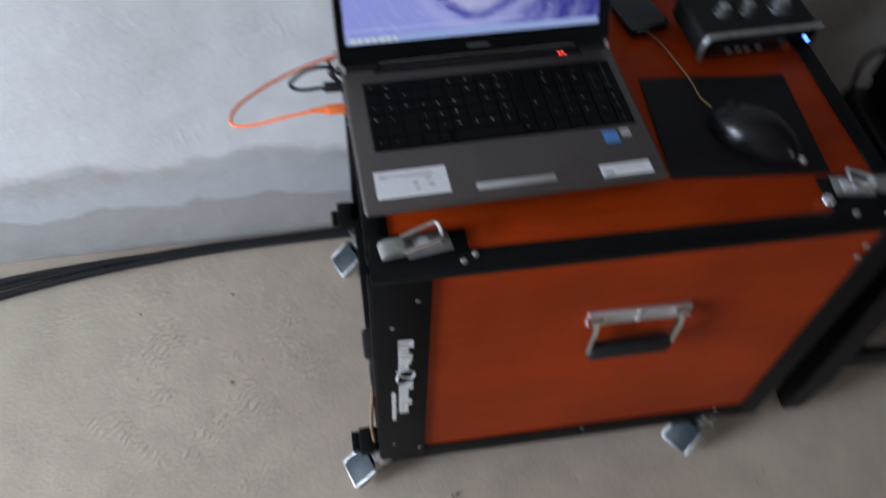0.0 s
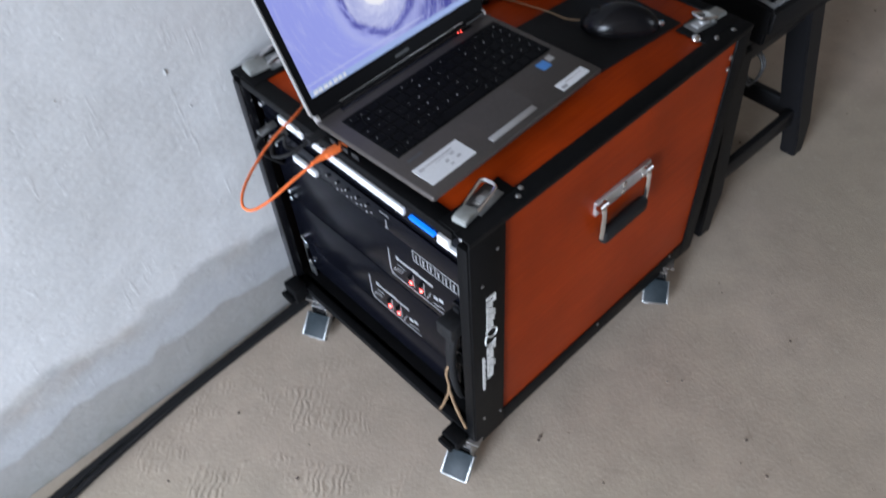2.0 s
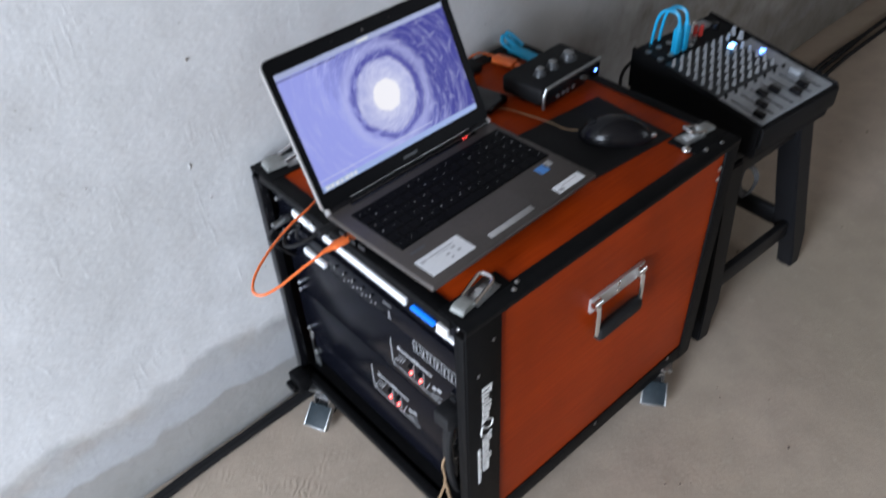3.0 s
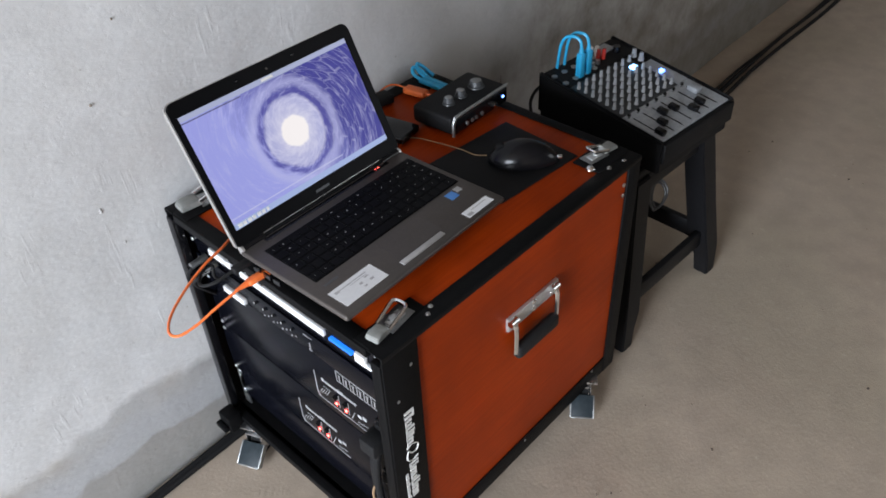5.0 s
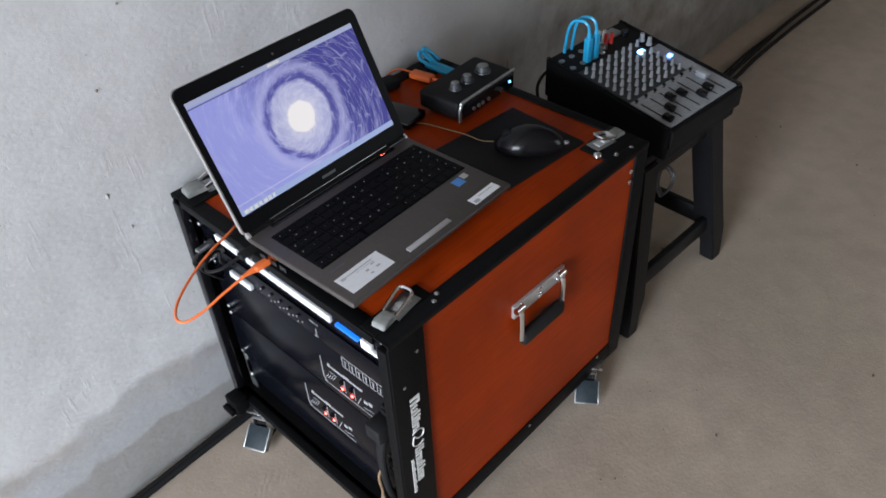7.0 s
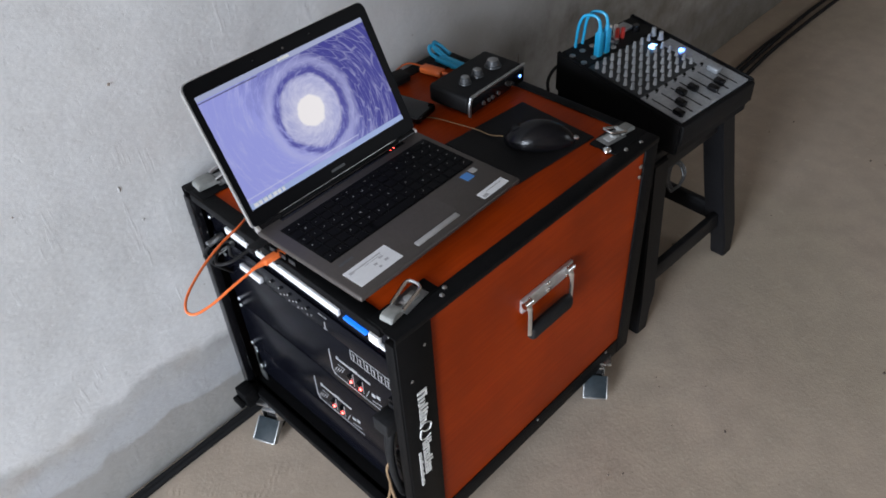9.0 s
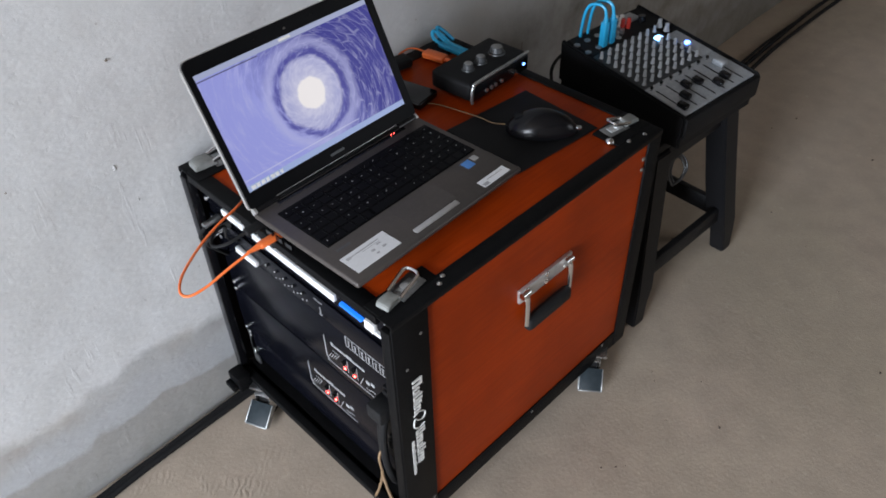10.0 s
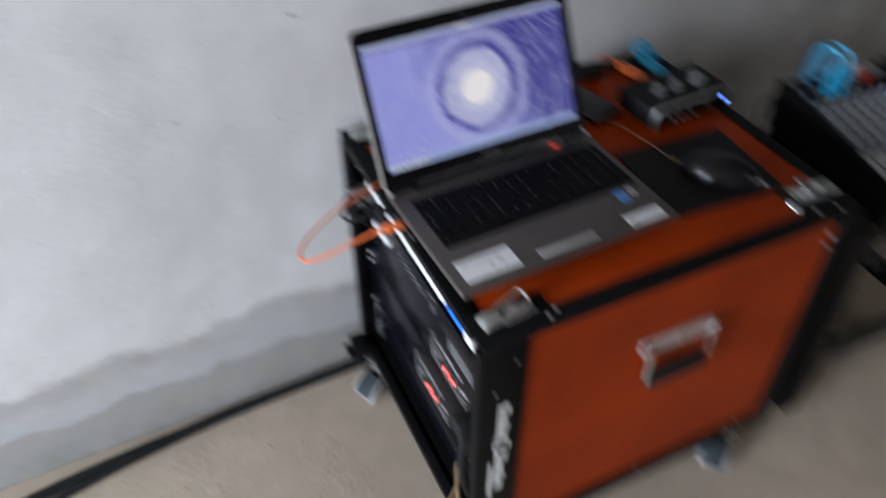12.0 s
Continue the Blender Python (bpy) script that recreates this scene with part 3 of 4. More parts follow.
def latch_at(m, size=1.0, name="latch"):
    """Toggle latch: sloped keeper, loop and lever on the lid's corner."""
    keep = B()
    pts = [(-0.044, 0.006), (-0.042, 0.0105), (-0.034, 0.0135), (-0.012, 0.0110), (-0.006, 0.003), (-0.044, 0.003)]
    f = [[keep.verts.new((x, y, z)) for x, z in pts] for y in (-0.0115, 0.0115)]
    keep.faces.new(f[0])
    keep.faces.new(f[1][::-1])
    for i in range(len(pts)):
        j = (i + 1) % len(pts)
        keep.faces.new((f[0][i], f[1][i], f[1][j], f[0][j]))
    bmesh.ops.bevel(keep, geom=list(keep.edges), offset=0.0012, segments=2, affect="EDGES")
    k = part(name, keep, LATCHGREY, case, "zinc-plated toggle latch")
    k.matrix_basis = m @ Matrix.Diagonal((1.12 * size, 1.2 * size, 1.3 * size, 1))
    bm = B()
    loop = [(-0.014, -0.0115, 0.010), (0.022, -0.0128, 0.0195), (0.031, -0.0105, 0.0220), (0.033, 0.0, 0.0225), (0.031, 0.0105, 0.0220), (0.022, 0.0128, 0.0195), (-0.014, 0.0115, 0.010)]
    tube(bm, loop, 0.0029, 8, 5)
    part("loop", bm, CHROME, k)
    bm = box(B(), 0.0, 0.034, -0.0085, 0.0085, 0.0028, 0.0055, 0.0015)
    rod(bm, (0.012, 0, 0.005), (0.012, 0, 0.0085), 0.0070, seg=16)
    part("lever", bm, ZINC, k)
    part("plate", box(B(), -0.012, 0.046, -0.016, 0.016, 0.0024, 0.0030, 0.0002), DULL_STEEL, k)
    return k


latch_at(pose(0.052, 0.0370, ZT, 0, 0, 9), 0.80)
latch_at(pose(0.600, 0.058, ZT, 0, 0, 172), 0.74)
latch_at(pose(0.060, WIDE - 0.034, ZT, 0, 0, -6))
for x, y in ((0.118, 0.020), (0.104, 0.012), (0.572, 0.020), (0.575, 0.022), (0.610, 0.014), (0.62, 0.05)):
    part("rivet", dome(B(), (x, y, ZT + 0.001), 0.0042, 0.45, 10), STEEL, case)
part("rivet", dome(B(), (0.545, 0.041, ZT + 0.004), 0.0085, 0.8, 14), CHROME, case, "round chromed stud")
for x, z in ((0.594, 0.568), (0.594, 0.545), (0.052, 0.555), (0.022, 0.500), (0.020, 0.140), (0.060, 0.115), (0.33, 0.100), (0.56, 0.105)):
    part("rivet", dome(B(), (x, -0.001, z), 0.0045 if z > 0.54 and x > 0.5 else 0.003, 0.45, 10, "Y"), STEEL if x > 0.5 else DULL_STEEL, case)

# maker's mark on the front strip, set as plain bars running down the strip
logo = part("maker_mark", box(B(), 0.0285, 0.0310, -0.0022, -0.0009, 0.386, 0.392), PRINT, case, "pale printed maker's mark")


def mark_block(z, h, w, side):
    """One hooked pair of bars."""
    bm = B()
    for dz in (-0.32 * h, 0.32 * h):
        box(bm, 0.0285, 0.0285 + w, -0.0022, -0.0009, z + dz - 0.17 * h, z + dz + 0.17 * h)
    x = 0.0285 + (w - 0.0034 if side else 0.0)
    box(bm, x, x + 0.0034, -0.0024, -0.0009, z - 0.48 * h, z + 0.48 * h)
    part("mark_bar", bm, PRINT, logo)


for z, h, w, side in ((0.4585, 0.0165, 0.019, 1), (0.4400, 0.0140, 0.013, 0), (0.4235, 0.0140, 0.018, 0), (0.4110, 0.0070, 0.016, 1), (0.3985, 0.0130, 0.013, 1), (0.3385, 0.0120, 0.019, 0), (0.3230, 0.0135, 0.013, 1), (0.3075, 0.0130, 0.013, 0), (0.2915, 0.0140, 0.018, 0), (0.2755, 0.0130, 0.013, 1), (0.2620, 0.0095, 0.013, 1)):
    mark_block(z, h, w, side)
swirl = tube(B(), [(0.026, -0.0015, 0.384), (0.038, -0.0015, 0.388), (0.050, -0.0015, 0.378), (0.046, -0.0015, 0.366), (0.036, -0.0015, 0.368), (0.029, -0.0015, 0.376), (0.026, -0.0015, 0.358), (0.036, -0.0015, 0.349), (0.048, -0.0015, 0.352)], 0.0013, 6, 5)
part("mark_swirl", swirl, PRINT, logo)
for k in range(11):
    z = 0.322 - k * 0.0085
    part("mark_bar", box(B(), 0.0185, 0.0185 + (0.005, 0.006, 0.005, 0.007)[k % 4], -0.0022, -0.0009, z - 0.0030, z + 0.0030), PRINT, logo)


def caster_at(x, y, turn):
    """Swivel caster with brake pedal."""
    m = pose(x, y, 0, 0, 0, turn)
    c = part("caster", box(B(), -0.030, 0.030, -0.030, 0.030, ZB - 0.006, ZB - 0.001, 0.001), STEEL, case, "zinc swivel caster with a brake pedal")
    c.matrix_basis = m
    part("wheel", rod(B(), (-0.012, -0.012, 0.0265), (-0.012, 0.012, 0.0265), 0.0262, seg=28), RUBBER, c)
    part("hub", rod(B(), (-0.012, -0.0165, 0.0265), (-0.012, 0.0165, 0.0265), 0.009, seg=16), STEEL, c)
    bm = B()
    for y0 in (-0.0175, 0.0155):
        box(bm, -0.034, 0.012, y0, y0 + 0.002, 0.020, 0.068, 0.0005)
    box(bm, -0.034, 0.014, -0.0175, 0.0175, 0.064, 0.068, 0.001)
    rod(bm, (0, 0, 0.066), (0, 0, ZB - 0.004), 0.020, seg=20)
    part("fork", bm, STEEL, c)
    bm = box(B(), -0.048, 0.0, -0.024, 0.024, -0.0015, 0.0015, 0.001, m=pose(-0.036, 0, 0.048, 0, -40, 0))
    ped = part("pedal", bm, PEDAL, c, "pressed-steel brake pedal")
    for y0 in (-0.0256, 0.0234):
        part("flange", box(B(), -0.049, 0.0, y0, y0 + 0.0026, -0.014, 0.0018, 0.0005, m=pose(-0.036, 0, 0.048, 0, -40, 0)), DULL_STEEL, ped)
    part("lip", box(B(), -0.0505, -0.0485, -0.024, 0.024, -0.008, 0.0018, 0.0005, m=pose(-0.036, 0, 0.048, 0, -40, 0)), DULL_STEEL, ped)


caster_at(0.014, 0.030, 20)
caster_at(0.022, 0.458, 24)
caster_at(0.566, 0.023, 36)
caster_at(0.580, 0.470, 160)

# ---- units in the rack ----


def unit(name, label, z0, z1, x_face, back=0.33):
    """A rack unit: steel chassis behind a faceplate with two screws."""
    u = thing(name, label, "rack unit", pose(x_face, WIDE / 2, z0))
    h = z1 - z0
    part("chassis", box(B(), 0.004, back, -0.215, 0.215, 0.002, h - 0.002, 0.002), BLACK_MATT, u)
    part("faceplate", box(B(), 0.0, 0.004, -0.2413, 0.2413, 0.0005, h - 0.0005, 0.001), PANEL, u)
    for y, z in itertools.product((-0.233, 0.233), (0.008, h - 0.008)):
        part("screw", dome(B(), (-0.0005, y, z), 0.004, 0.5, 10, "X"), STEEL, u)
    return u


def mark(u, y0, y1, z0, z1, material=PRINT_DIM, name="print_line", out=0.0012):
    part(name, box(B(), -out, 0.0006, y0, y1, z0, z1), material, u)


proc = unit("speaker_processor", "slim rack processor with a silver face and lit blue display", 0.538, 0.582, 0.018)
part("silver_face", box(B(), -0.006, 0.001, -0.122, 0.088, 0.005, 0.019, 0.002), SILVER, proc, "long silver panel")
part("silver_face", box(B(), -0.006, 0.001, 0.114, 0.176, 0.005, 0.019, 0.002), SILVER, proc)
part("display", box(B(), -0.0065, 0.001, -0.184, -0.134, 0.0085, 0.0135, 0.001), DISPLAY_BLUE, proc, "lit blue display")
part("silver_face", box(B(), -0.006, 0.001, -0.238, -0.190, 0.004, 0.010, 0.001), SILVER, proc)
part("button", box(B(), -0.008, 0.0, -0.214, -0.193, 0.006, 0.024, 0.0015), WHITE, proc, "white button")
for k in range(6):
    part("button", box(B(), -0.008, 0.0, 0.020 + k * 0.016, 0.030 + k * 0.016, 0.026, 0.032, 0.001), BLACK_GLOSS, proc)

cross = unit("crossover_unit", "dark rack crossover with a row of small knobs", 0.466, 0.510, 0.020)
part("silver_face", box(B(), -0.008, 0.001, 0.100, 0.160, 0.004, 0.016, 0.002), SILVER, cross, "short silver panel")
for k in range(5):
    y = 0.070 - k * 0.024
    kn = part("knob", rod(B(), (0.0, y, 0.026), (-0.004, y, 0.026), 0.0032, 0.0028, 12), BLACK_MATT, cross)
    part("pointer", box(B(), -0.0048, -0.0038, y - 0.0007, y + 0.0007, 0.026, 0.0290), PRINT, kn)
for k in range(8):
    mark(cross, 0.050 - k * 0.012, 0.0525 - k * 0.012, 0.007 + 0.006 * (k % 2), 0.0095 + 0.006 * (k % 2))
mark(cross, -0.075, -0.055, 0.034, 0.0352)
mark(cross, -0.068, -0.0665, 0.006, 0.022)
mark(cross, -0.071, -0.063, 0.0055, 0.0067)
vent = thing("vent_panel", "narrow black vent panel between rack units", "rack unit", pose(0.024, WIDE / 2, 0.511))
part("faceplate", box(B(), 0.0, 0.004, -0.2413, 0.2413, 0.0, 0.026, 0.001), PANEL, vent)
for k in range(14):
    part("slot", box(B(), -0.0006, 0.001, -0.19 + k * 0.028, -0.17 + k * 0.028, 0.010, 0.014), BLACK_MATT, vent)


def amplifier(z0, z1, x_face, y_box, led_y):
    """Power amplifier: a printed corner line, maker's lettering as bars, lit lamps, small knobs and a rocker switch."""
    a = unit("power_amplifier", "black power amplifier with red lamps and a printed outline", z0, z1, x_face, 0.42)
    h = z1 - z0
    mark(a, y_box, y_box + 0.0016, 0.026, 0.078)
    mark(a, y_box - 0.014, y_box, 0.0165, 0.0180)
    bend = box(B(), -0.0012, 0.0006, -0.0008, 0.0008, 0.0, 0.012, m=pose(0, y_box + 0.0008, 0.026, 0, 0, 0) @ pose(0, 0, 0, 138, 0, 0))
    part("print_line", bend, PRINT_DIM, a)
    mark(a, y_box - 0.128, y_box - 0.006, 0.0165, 0.0178)
    for k in range(11):
        y = y_box - 0.017 - k * 0.0078
        mark(a, y - 0.0062, y, 0.066, 0.0705 + 0.0025 * (k in (0, 5, 6)))
    mark(a, y_box - 0.036, y_box - 0.018, 0.052, 0.0528)
    for y in led_y:
        part("lamp", dome(B(), (-0.001, y, 0.031), 0.0029, 0.7, 10, "X"), LED_RED, a, "lit red lamp")
        part("trim_knob", rod(B(), (0.0, y - 0.001, 0.048), (-0.007, y - 0.001, 0.048), 0.0048, 0.004, 12), BLACK_GLOSS, a)
        mark(a, y - 0.0080, y - 0.0072, 0.026, 0.056)
        mark(a, y + 0.0052, y + 0.0060, 0.030, 0.044)
        mark(a, y - 0.004, y + 0.004, 0.0405, 0.0415)
    for k in range(4):
        y = y_box - 0.010 - k * 0.0062
        part("print_line", box(B(), -0.0012, 0.0006, -0.0006, 0.0006, -0.008, 0.008, m=pose(0, y, 0.036 + 0.002 * k, 32, 0, 0)), PRINT_DIM, a)
    for k in range(2):
        y = led_y[1] - 0.030 - k * 0.012
        mark(a, y - 0.0085, y, 0.040 + 0.004 * k, 0.047 + 0.004 * k)
        mark(a, y - 0.0095, y + 0.002, 0.026 + 0.003 * k, 0.0272 + 0.003 * k)
    part("print_line", box(B(), -0.0012, 0.0006, -0.0006, 0.0006, -0.012, 0.012, m=pose(0, led_y[1] - 0.018, 0.034, 25, 0, 0)), PRINT_DIM, a)
    sw = part("rocker_switch", box(B(), -0.006, 0.0, -0.222, -0.204, h * 0.25, h * 0.62, 0.002), BLACK_GLOSS, a)
    part("rocker", box(B(), -0.009, -0.005, -0.219, -0.207, h * 0.40, h * 0.58, 0.001), BLACK_MATT, sw)
    return a


amp_top = amplifier(0.332, 0.462, 0.026, -0.054, (-0.102, -0.126))
for k in range(7):
    y = -0.115 - k * 0.0163
    mark(amp_top, y - 0.013, y, 0.098, 0.0991)
    mark(amp_top, y - 0.001, y, 0.098, 0.121)
    mark(amp_top, y - 0.0085, y - 0.0065, 0.102, 0.113)
    mark(amp_top, y - 0.0105, y - 0.0045, 0.1135, 0.1145)
mark(amp_top, -0.229, -0.115, 0.121, 0.1222)
amplifier(0.206, 0.330, 0.026, 0.016, (-0.032, -0.055))
blank = unit("blank_panel", "plain black blanking panel low in the rack", 0.126, 0.204, 0.030, 0.05)
cord_bm = B()
tube(cord_bm, [(0.012, 0.056, 0.275), (-0.004, 0.060, 0.246), (-0.006, 0.054, 0.205), (-0.006, 0.070, 0.140), (-0.008, 0.082, 0.104)], 0.0024, 8)
tube(cord_bm, [(-0.006, 0.055, 0.206), (-0.010, 0.040, 0.180), (-0.012, 0.024, 0.155), (-0.010, 0.014, 0.128)], 0.0028, 8)
solid("tie_cord", cord_bm, TAPE, "frayed brown tie cord hanging in the rack front", "cord")
lead = B()
tube(lead, [(0.012, 0.042, 0.372), (0.000, 0.042, 0.350), (-0.002, 0.046, 0.29), (0.002, 0.048, 0.23), (0.014, 0.050, 0.17), (0.028, 0.052, 0.145)], 0.0065, 10)
tube(lead, [(0.014, 0.052, 0.372), (0.004, 0.055, 0.34), (0.004, 0.060, 0.28), (0.010, 0.062, 0.21), (0.028, 0.062, 0.15)], 0.0050, 10)
solid("power_lead", lead, RUBBER, "thick black power leads inside the rack front", "cable")
plug_bm = box(B(), -0.014, 0.022, 0.030, 0.064, 0.366, 0.398, 0.005)
solid("power_plug", plug_bm, RUBBER, "black power plug in the amplifier front", "plug")
# small jacks and leads at the left of the crossover
for k in range(2):
    bm = B()
    tube(bm, [(0.016, 0.470 - 0.03 * k, 0.520), (-0.012, 0.468 - 0.03 * k, 0.514), (-0.020, 0.478 - 0.02 * k, 0.490), (0.004, 0.490 - 0.02 * k, 0.450), (0.030, 0.492, 0.41)], 0.0032, 8)
    solid("patch_lead", bm, RUBBER, "thin black patch lead at the rack front", "cable", group="patch leads")
    solid("jack_plug", rod(B(), (0.020, 0.470 - 0.03 * k, 0.520), (-0.012, 0.470 - 0.03 * k, 0.517), 0.0062, seg=14), STEEL, "bright metal jack plug in the rack unit", "plug", group="jack plugs")

# ---- the laptop ----
LAP = pose(0.1727, 0.1808, ZT + 0.001, 0, 0, 2.16)
lap = thing("laptop", "open bronze-grey laptop with lit screen on the rack case", "laptop", LAP)
LW, LD, LF, LH = 0.1755, 0.117, 0.1125, 0.0365  # half width, hinge side, front side, deck height


def tapered_base():
    """Underside that draws in below the deck, most at the front."""
    bm = B()
    low = [(-LW + 0.024, -LF + 0.036), (LW - 0.024, -LF + 0.036), (LW - 0.024, LD - 0.010), (-LW + 0.024, LD - 0.010)]
    mid = [(-LW + 0.007, -LF + 0.012), (LW - 0.007, -LF + 0.012), (LW - 0.007, LD - 0.002), (-LW + 0.007, LD - 0.002)]
    top = [(-LW + 0.002, -LF + 0.003), (LW - 0.002, -LF + 0.003), (LW - 0.002, LD - 0.001), (-LW + 0.002, LD - 0.001)]
    rings = [[bm.verts.new((x, y, z)) for x, y in ring] for ring, z in ((low, 0.006), (mid, LH - 0.014), (top, LH - 0.008))]
    for a, b in zip(rings, rings[1:]):
        for k in range(4):
            bm.faces.new((a[k], a[(k + 1) % 4], b[(k + 1) % 4], b[k]))
    bm.faces.new(rings[0][::-1])
    bm.faces.new(rings[-1])
    bmesh.ops.bevel(bm, geom=list(bm.edges), offset=0.0022, segments=2, affect="EDGES")
    return bm


def rounded_slab(x0, x1, z0, z1, y0, y1, r_top, r_low, bevel):
    """Thin upright slab with rounded corners."""
    pts = []
    for cx, cz, r, a0 in ((x1 - r_low, z0 + r_low, r_low, -90), (x1 - r_top, z1 - r_top, r_top, 0), (x0 + r_top, z1 - r_top, r_top, 90), (x0 + r_low, z0 + r_low, r_low, 180)):
        pts += [(cx + r * math.cos(radians(a0 + 15 * k)), cz + r * math.sin(radians(a0 + 15 * k))) for k in range(7)]
    bm = B()
    f = [bm.verts.new((x, y0, z)) for x, z in pts]
    g = [bm.verts.new((x, y1, z)) for x, z in pts]
    faces = [bm.faces.new(f), bm.faces.new(g[::-1])]
    for i in range(len(pts)):
        j = (i + 1) % len(pts)
        bm.faces.new((f[i], g[i], g[j], f[j]))
    rim = list({e for face in faces for e in face.edges})
    bmesh.ops.bevel(bm, geom=rim, offset=bevel, segments=2, affect="EDGES")
    return bm


base = part("base", tapered_base(), BLACK_MATT, lap)
deck = part("deck", box(B(), -LW, LW, -LF, LD, LH - 0.0095, LH, 0.0040, 3), DECK, lap, "bronze-grey brushed palm rest")
for x, y in itertools.product((-0.138, 0.138), (-0.066, 0.092)):
    part("foot", rod(B(), (x, y, 0.0), (x, y, 0.0075), 0.007, seg=12), RUBBER, base)
kb = part("keyboard", box(B(), -0.1525, 0.1630, -0.0262, 0.0880, LH - 0.001, LH + 0.0012, 0.0006), KEY, lap, "black keyboard")
key_mesh = mesh_of("key", box(B(), -0.0090, 0.0090, -0.0087, 0.0087, 0, 0.0012, 0.0009, 1), KEY)
space_mesh = mesh_of("key", box(B(), -0.0482, 0.0482, -0.0087, 0.0087, 0, 0.0012, 0.0009, 1), KEY)
low_mesh = mesh_of("key", box(B(), -0.0090, 0.0090, -0.0058, 0.0058, 0, 0.0012, 0.0009, 1), KEY)
glyph = mesh_of("legend", box(B(), -0.0046, -0.0022, 0.0012, 0.0038, 0.0012, 0.00135), LEGEND)
rng = random.Random(4)
for r, c in itertools.product(range(6), range(16)):
    x, y = -0.1425 + c * 0.0197, -0.0165 + r * 0.0189
    if r == 0 and 4 < c < 9:
        continue
    k = shared("key", low_mesh if r == 5 else key_mesh, kb, pose(x, y - (0.003 if r == 5 else 0), LH + 0.0012))
    if rng.random() < 0.7:
        shared("legend", glyph, k, Matrix.Diagonal((rng.uniform(0.35, 0.95), rng.uniform(0.4, 0.8), 1, 1)))
    if r == 0 and c == 4:
        shared("key", space_mesh, kb, pose(x + 0.0197 * 2.5, y, LH + 0.0012))
part("touchpad", box(B(), -0.040, 0.052, -0.086, -0.034, LH - 0.001, LH + 0.00015), DECK, lap)
part("touchpad_bar", box(B(), -0.0475, 0.0440, -0.0995, -0.0895, LH - 0.001, LH + 0.0016, 0.0008), GREY_STICKER, lap, "pale touchpad button bar")
st = part("sticker", box(B(), -0.1590, -0.0770, -0.0965, -0.0570, LH - 0.0003, LH + 0.0004), STICKER, lap, "white paper sticker with small print")
for x0, x1, y0, y1 in ((-0.140, -0.086, -0.072, -0.070), (-0.146, -0.138, -0.074, -0.069), (-0.110, -0.104, -0.086, -0.082), (-0.096, -0.088, -0.080, -0.077), (-0.093, -0.086, -0.090, -0.086), (-0.108, -0.103, -0.094, -0.091), (-0.120, -0.088, -0.0755, -0.0745)):
    part("print_bar", box(B(), x0 - 0.007, x1 - 0.007, y0 + 0.006, y1 + 0.006, LH + 0.0003, LH + 0.0006), LEGEND, st)
st = part("sticker", box(B(), 0.0975, 0.1580, -0.1035, -0.0860, LH - 0.0003, LH + 0.0004), STICKER, lap, "narrow white paper sticker")
part("print_bar", box(B(), 0.1005, 0.1120, -0.1015, -0.0950, LH + 0.0003, LH + 0.0006), LEGEND, st)
part("print_bar", box(B(), 0.1150, 0.1500, -0.0930, -0.0915, LH + 0.0003, LH + 0.0006), GREY_STICKER, st)
part("sticker", box(B(), 0.1170, 0.1350, -0.0525, -0.0345, LH - 0.0003, LH + 0.0004), BLUE_STICKER, lap, "small blue sticker")
part("sticker", box(B(), 0.1390, 0.1510, -0.0450, -0.0330, LH - 0.0003, LH + 0.0004), GREY_STICKER, lap, "small silver sticker")
part("print_bar", box(B(), -0.150, -0.124, -0.0430, -0.0385, LH - 0.0003, LH + 0.0003), DARKKNOB, lap)
part("vent_strip", box(B(), -0.135, 0.135, 0.1035, 0.1115, LH - 0.001, LH + 0.0006, 0.0005), BLACK_GLOSS, lap)
for x in (0.105, 0.112):
    part("status_lamp", dome(B(), (x, 0.1085, LH + 0.0006), 0.0010, 0.6, 8), LED_RED, lap, "tiny red lamp")
for y0 in (0.030, 0.052, 0.074):
    part("port", box(B(), -LW - 0.0006, -LW + 0.002, y0, y0 + 0.015, 0.014, 0.022), BLACK_GLOSS, base)
for x in (-0.150, 0.150):
    part("hinge", rod(B(), (x - 0.022, LD + 0.001, LH - 0.001), (x + 0.022, LD + 0.001, LH - 0.001), 0.0060, seg=16), BLACK_GLOSS, lap)
    part("hinge_cap", rod(B(), (x * 1.13, LD + 0.001, LH - 0.001), (x * 1.155, LD + 0.001, LH - 0.001), 0.0068, seg=16), SHELL, lap, "silver hinge cap")
part("hinge_bar", box(B(), -0.130, 0.130, LD - 0.003, LD + 0.010, LH - 0.022, LH + 0.004, 0.003, 2), BLACK_MATT, lap)
LIDH = 0.2345
lid = part("lid", rounded_slab(-LW - 0.002, LW, 0.004, LIDH, 0.0005, 0.0085, 0.013, 0.005, 0.0025), SHELL, lap, "thin silver screen lid")
lid.matrix_basis = pose(0, LD, LH, -26.0, 0, 0)
part("bezel", rounded_slab(-LW - 0.0002, LW - 0.0012, 0.006, LIDH - 0.001, -0.0022, 0.0030, 0.012, 0.004, 0.0012), BEZEL, lid, "glossy black bezel")
disp = part("display", box(B(), -0.1660, 0.1580, -0.0027, -0.0015, 0.0300, 0.2110), SCREEN, lid, "lit display with a blue and white swirl")
part("webcam", rod(B(), (0, -0.0020, 0.2205), (0, -0.0027, 0.2205), 0.0020, seg=12), DECK, lid)
for x in (-0.06, 0.05):
    part("bumper", box(B(), x, x + 0.006, -0.0034, -0.0020, 0.2215, 0.2245, 0.0008), BLACK_GLOSS, lid)
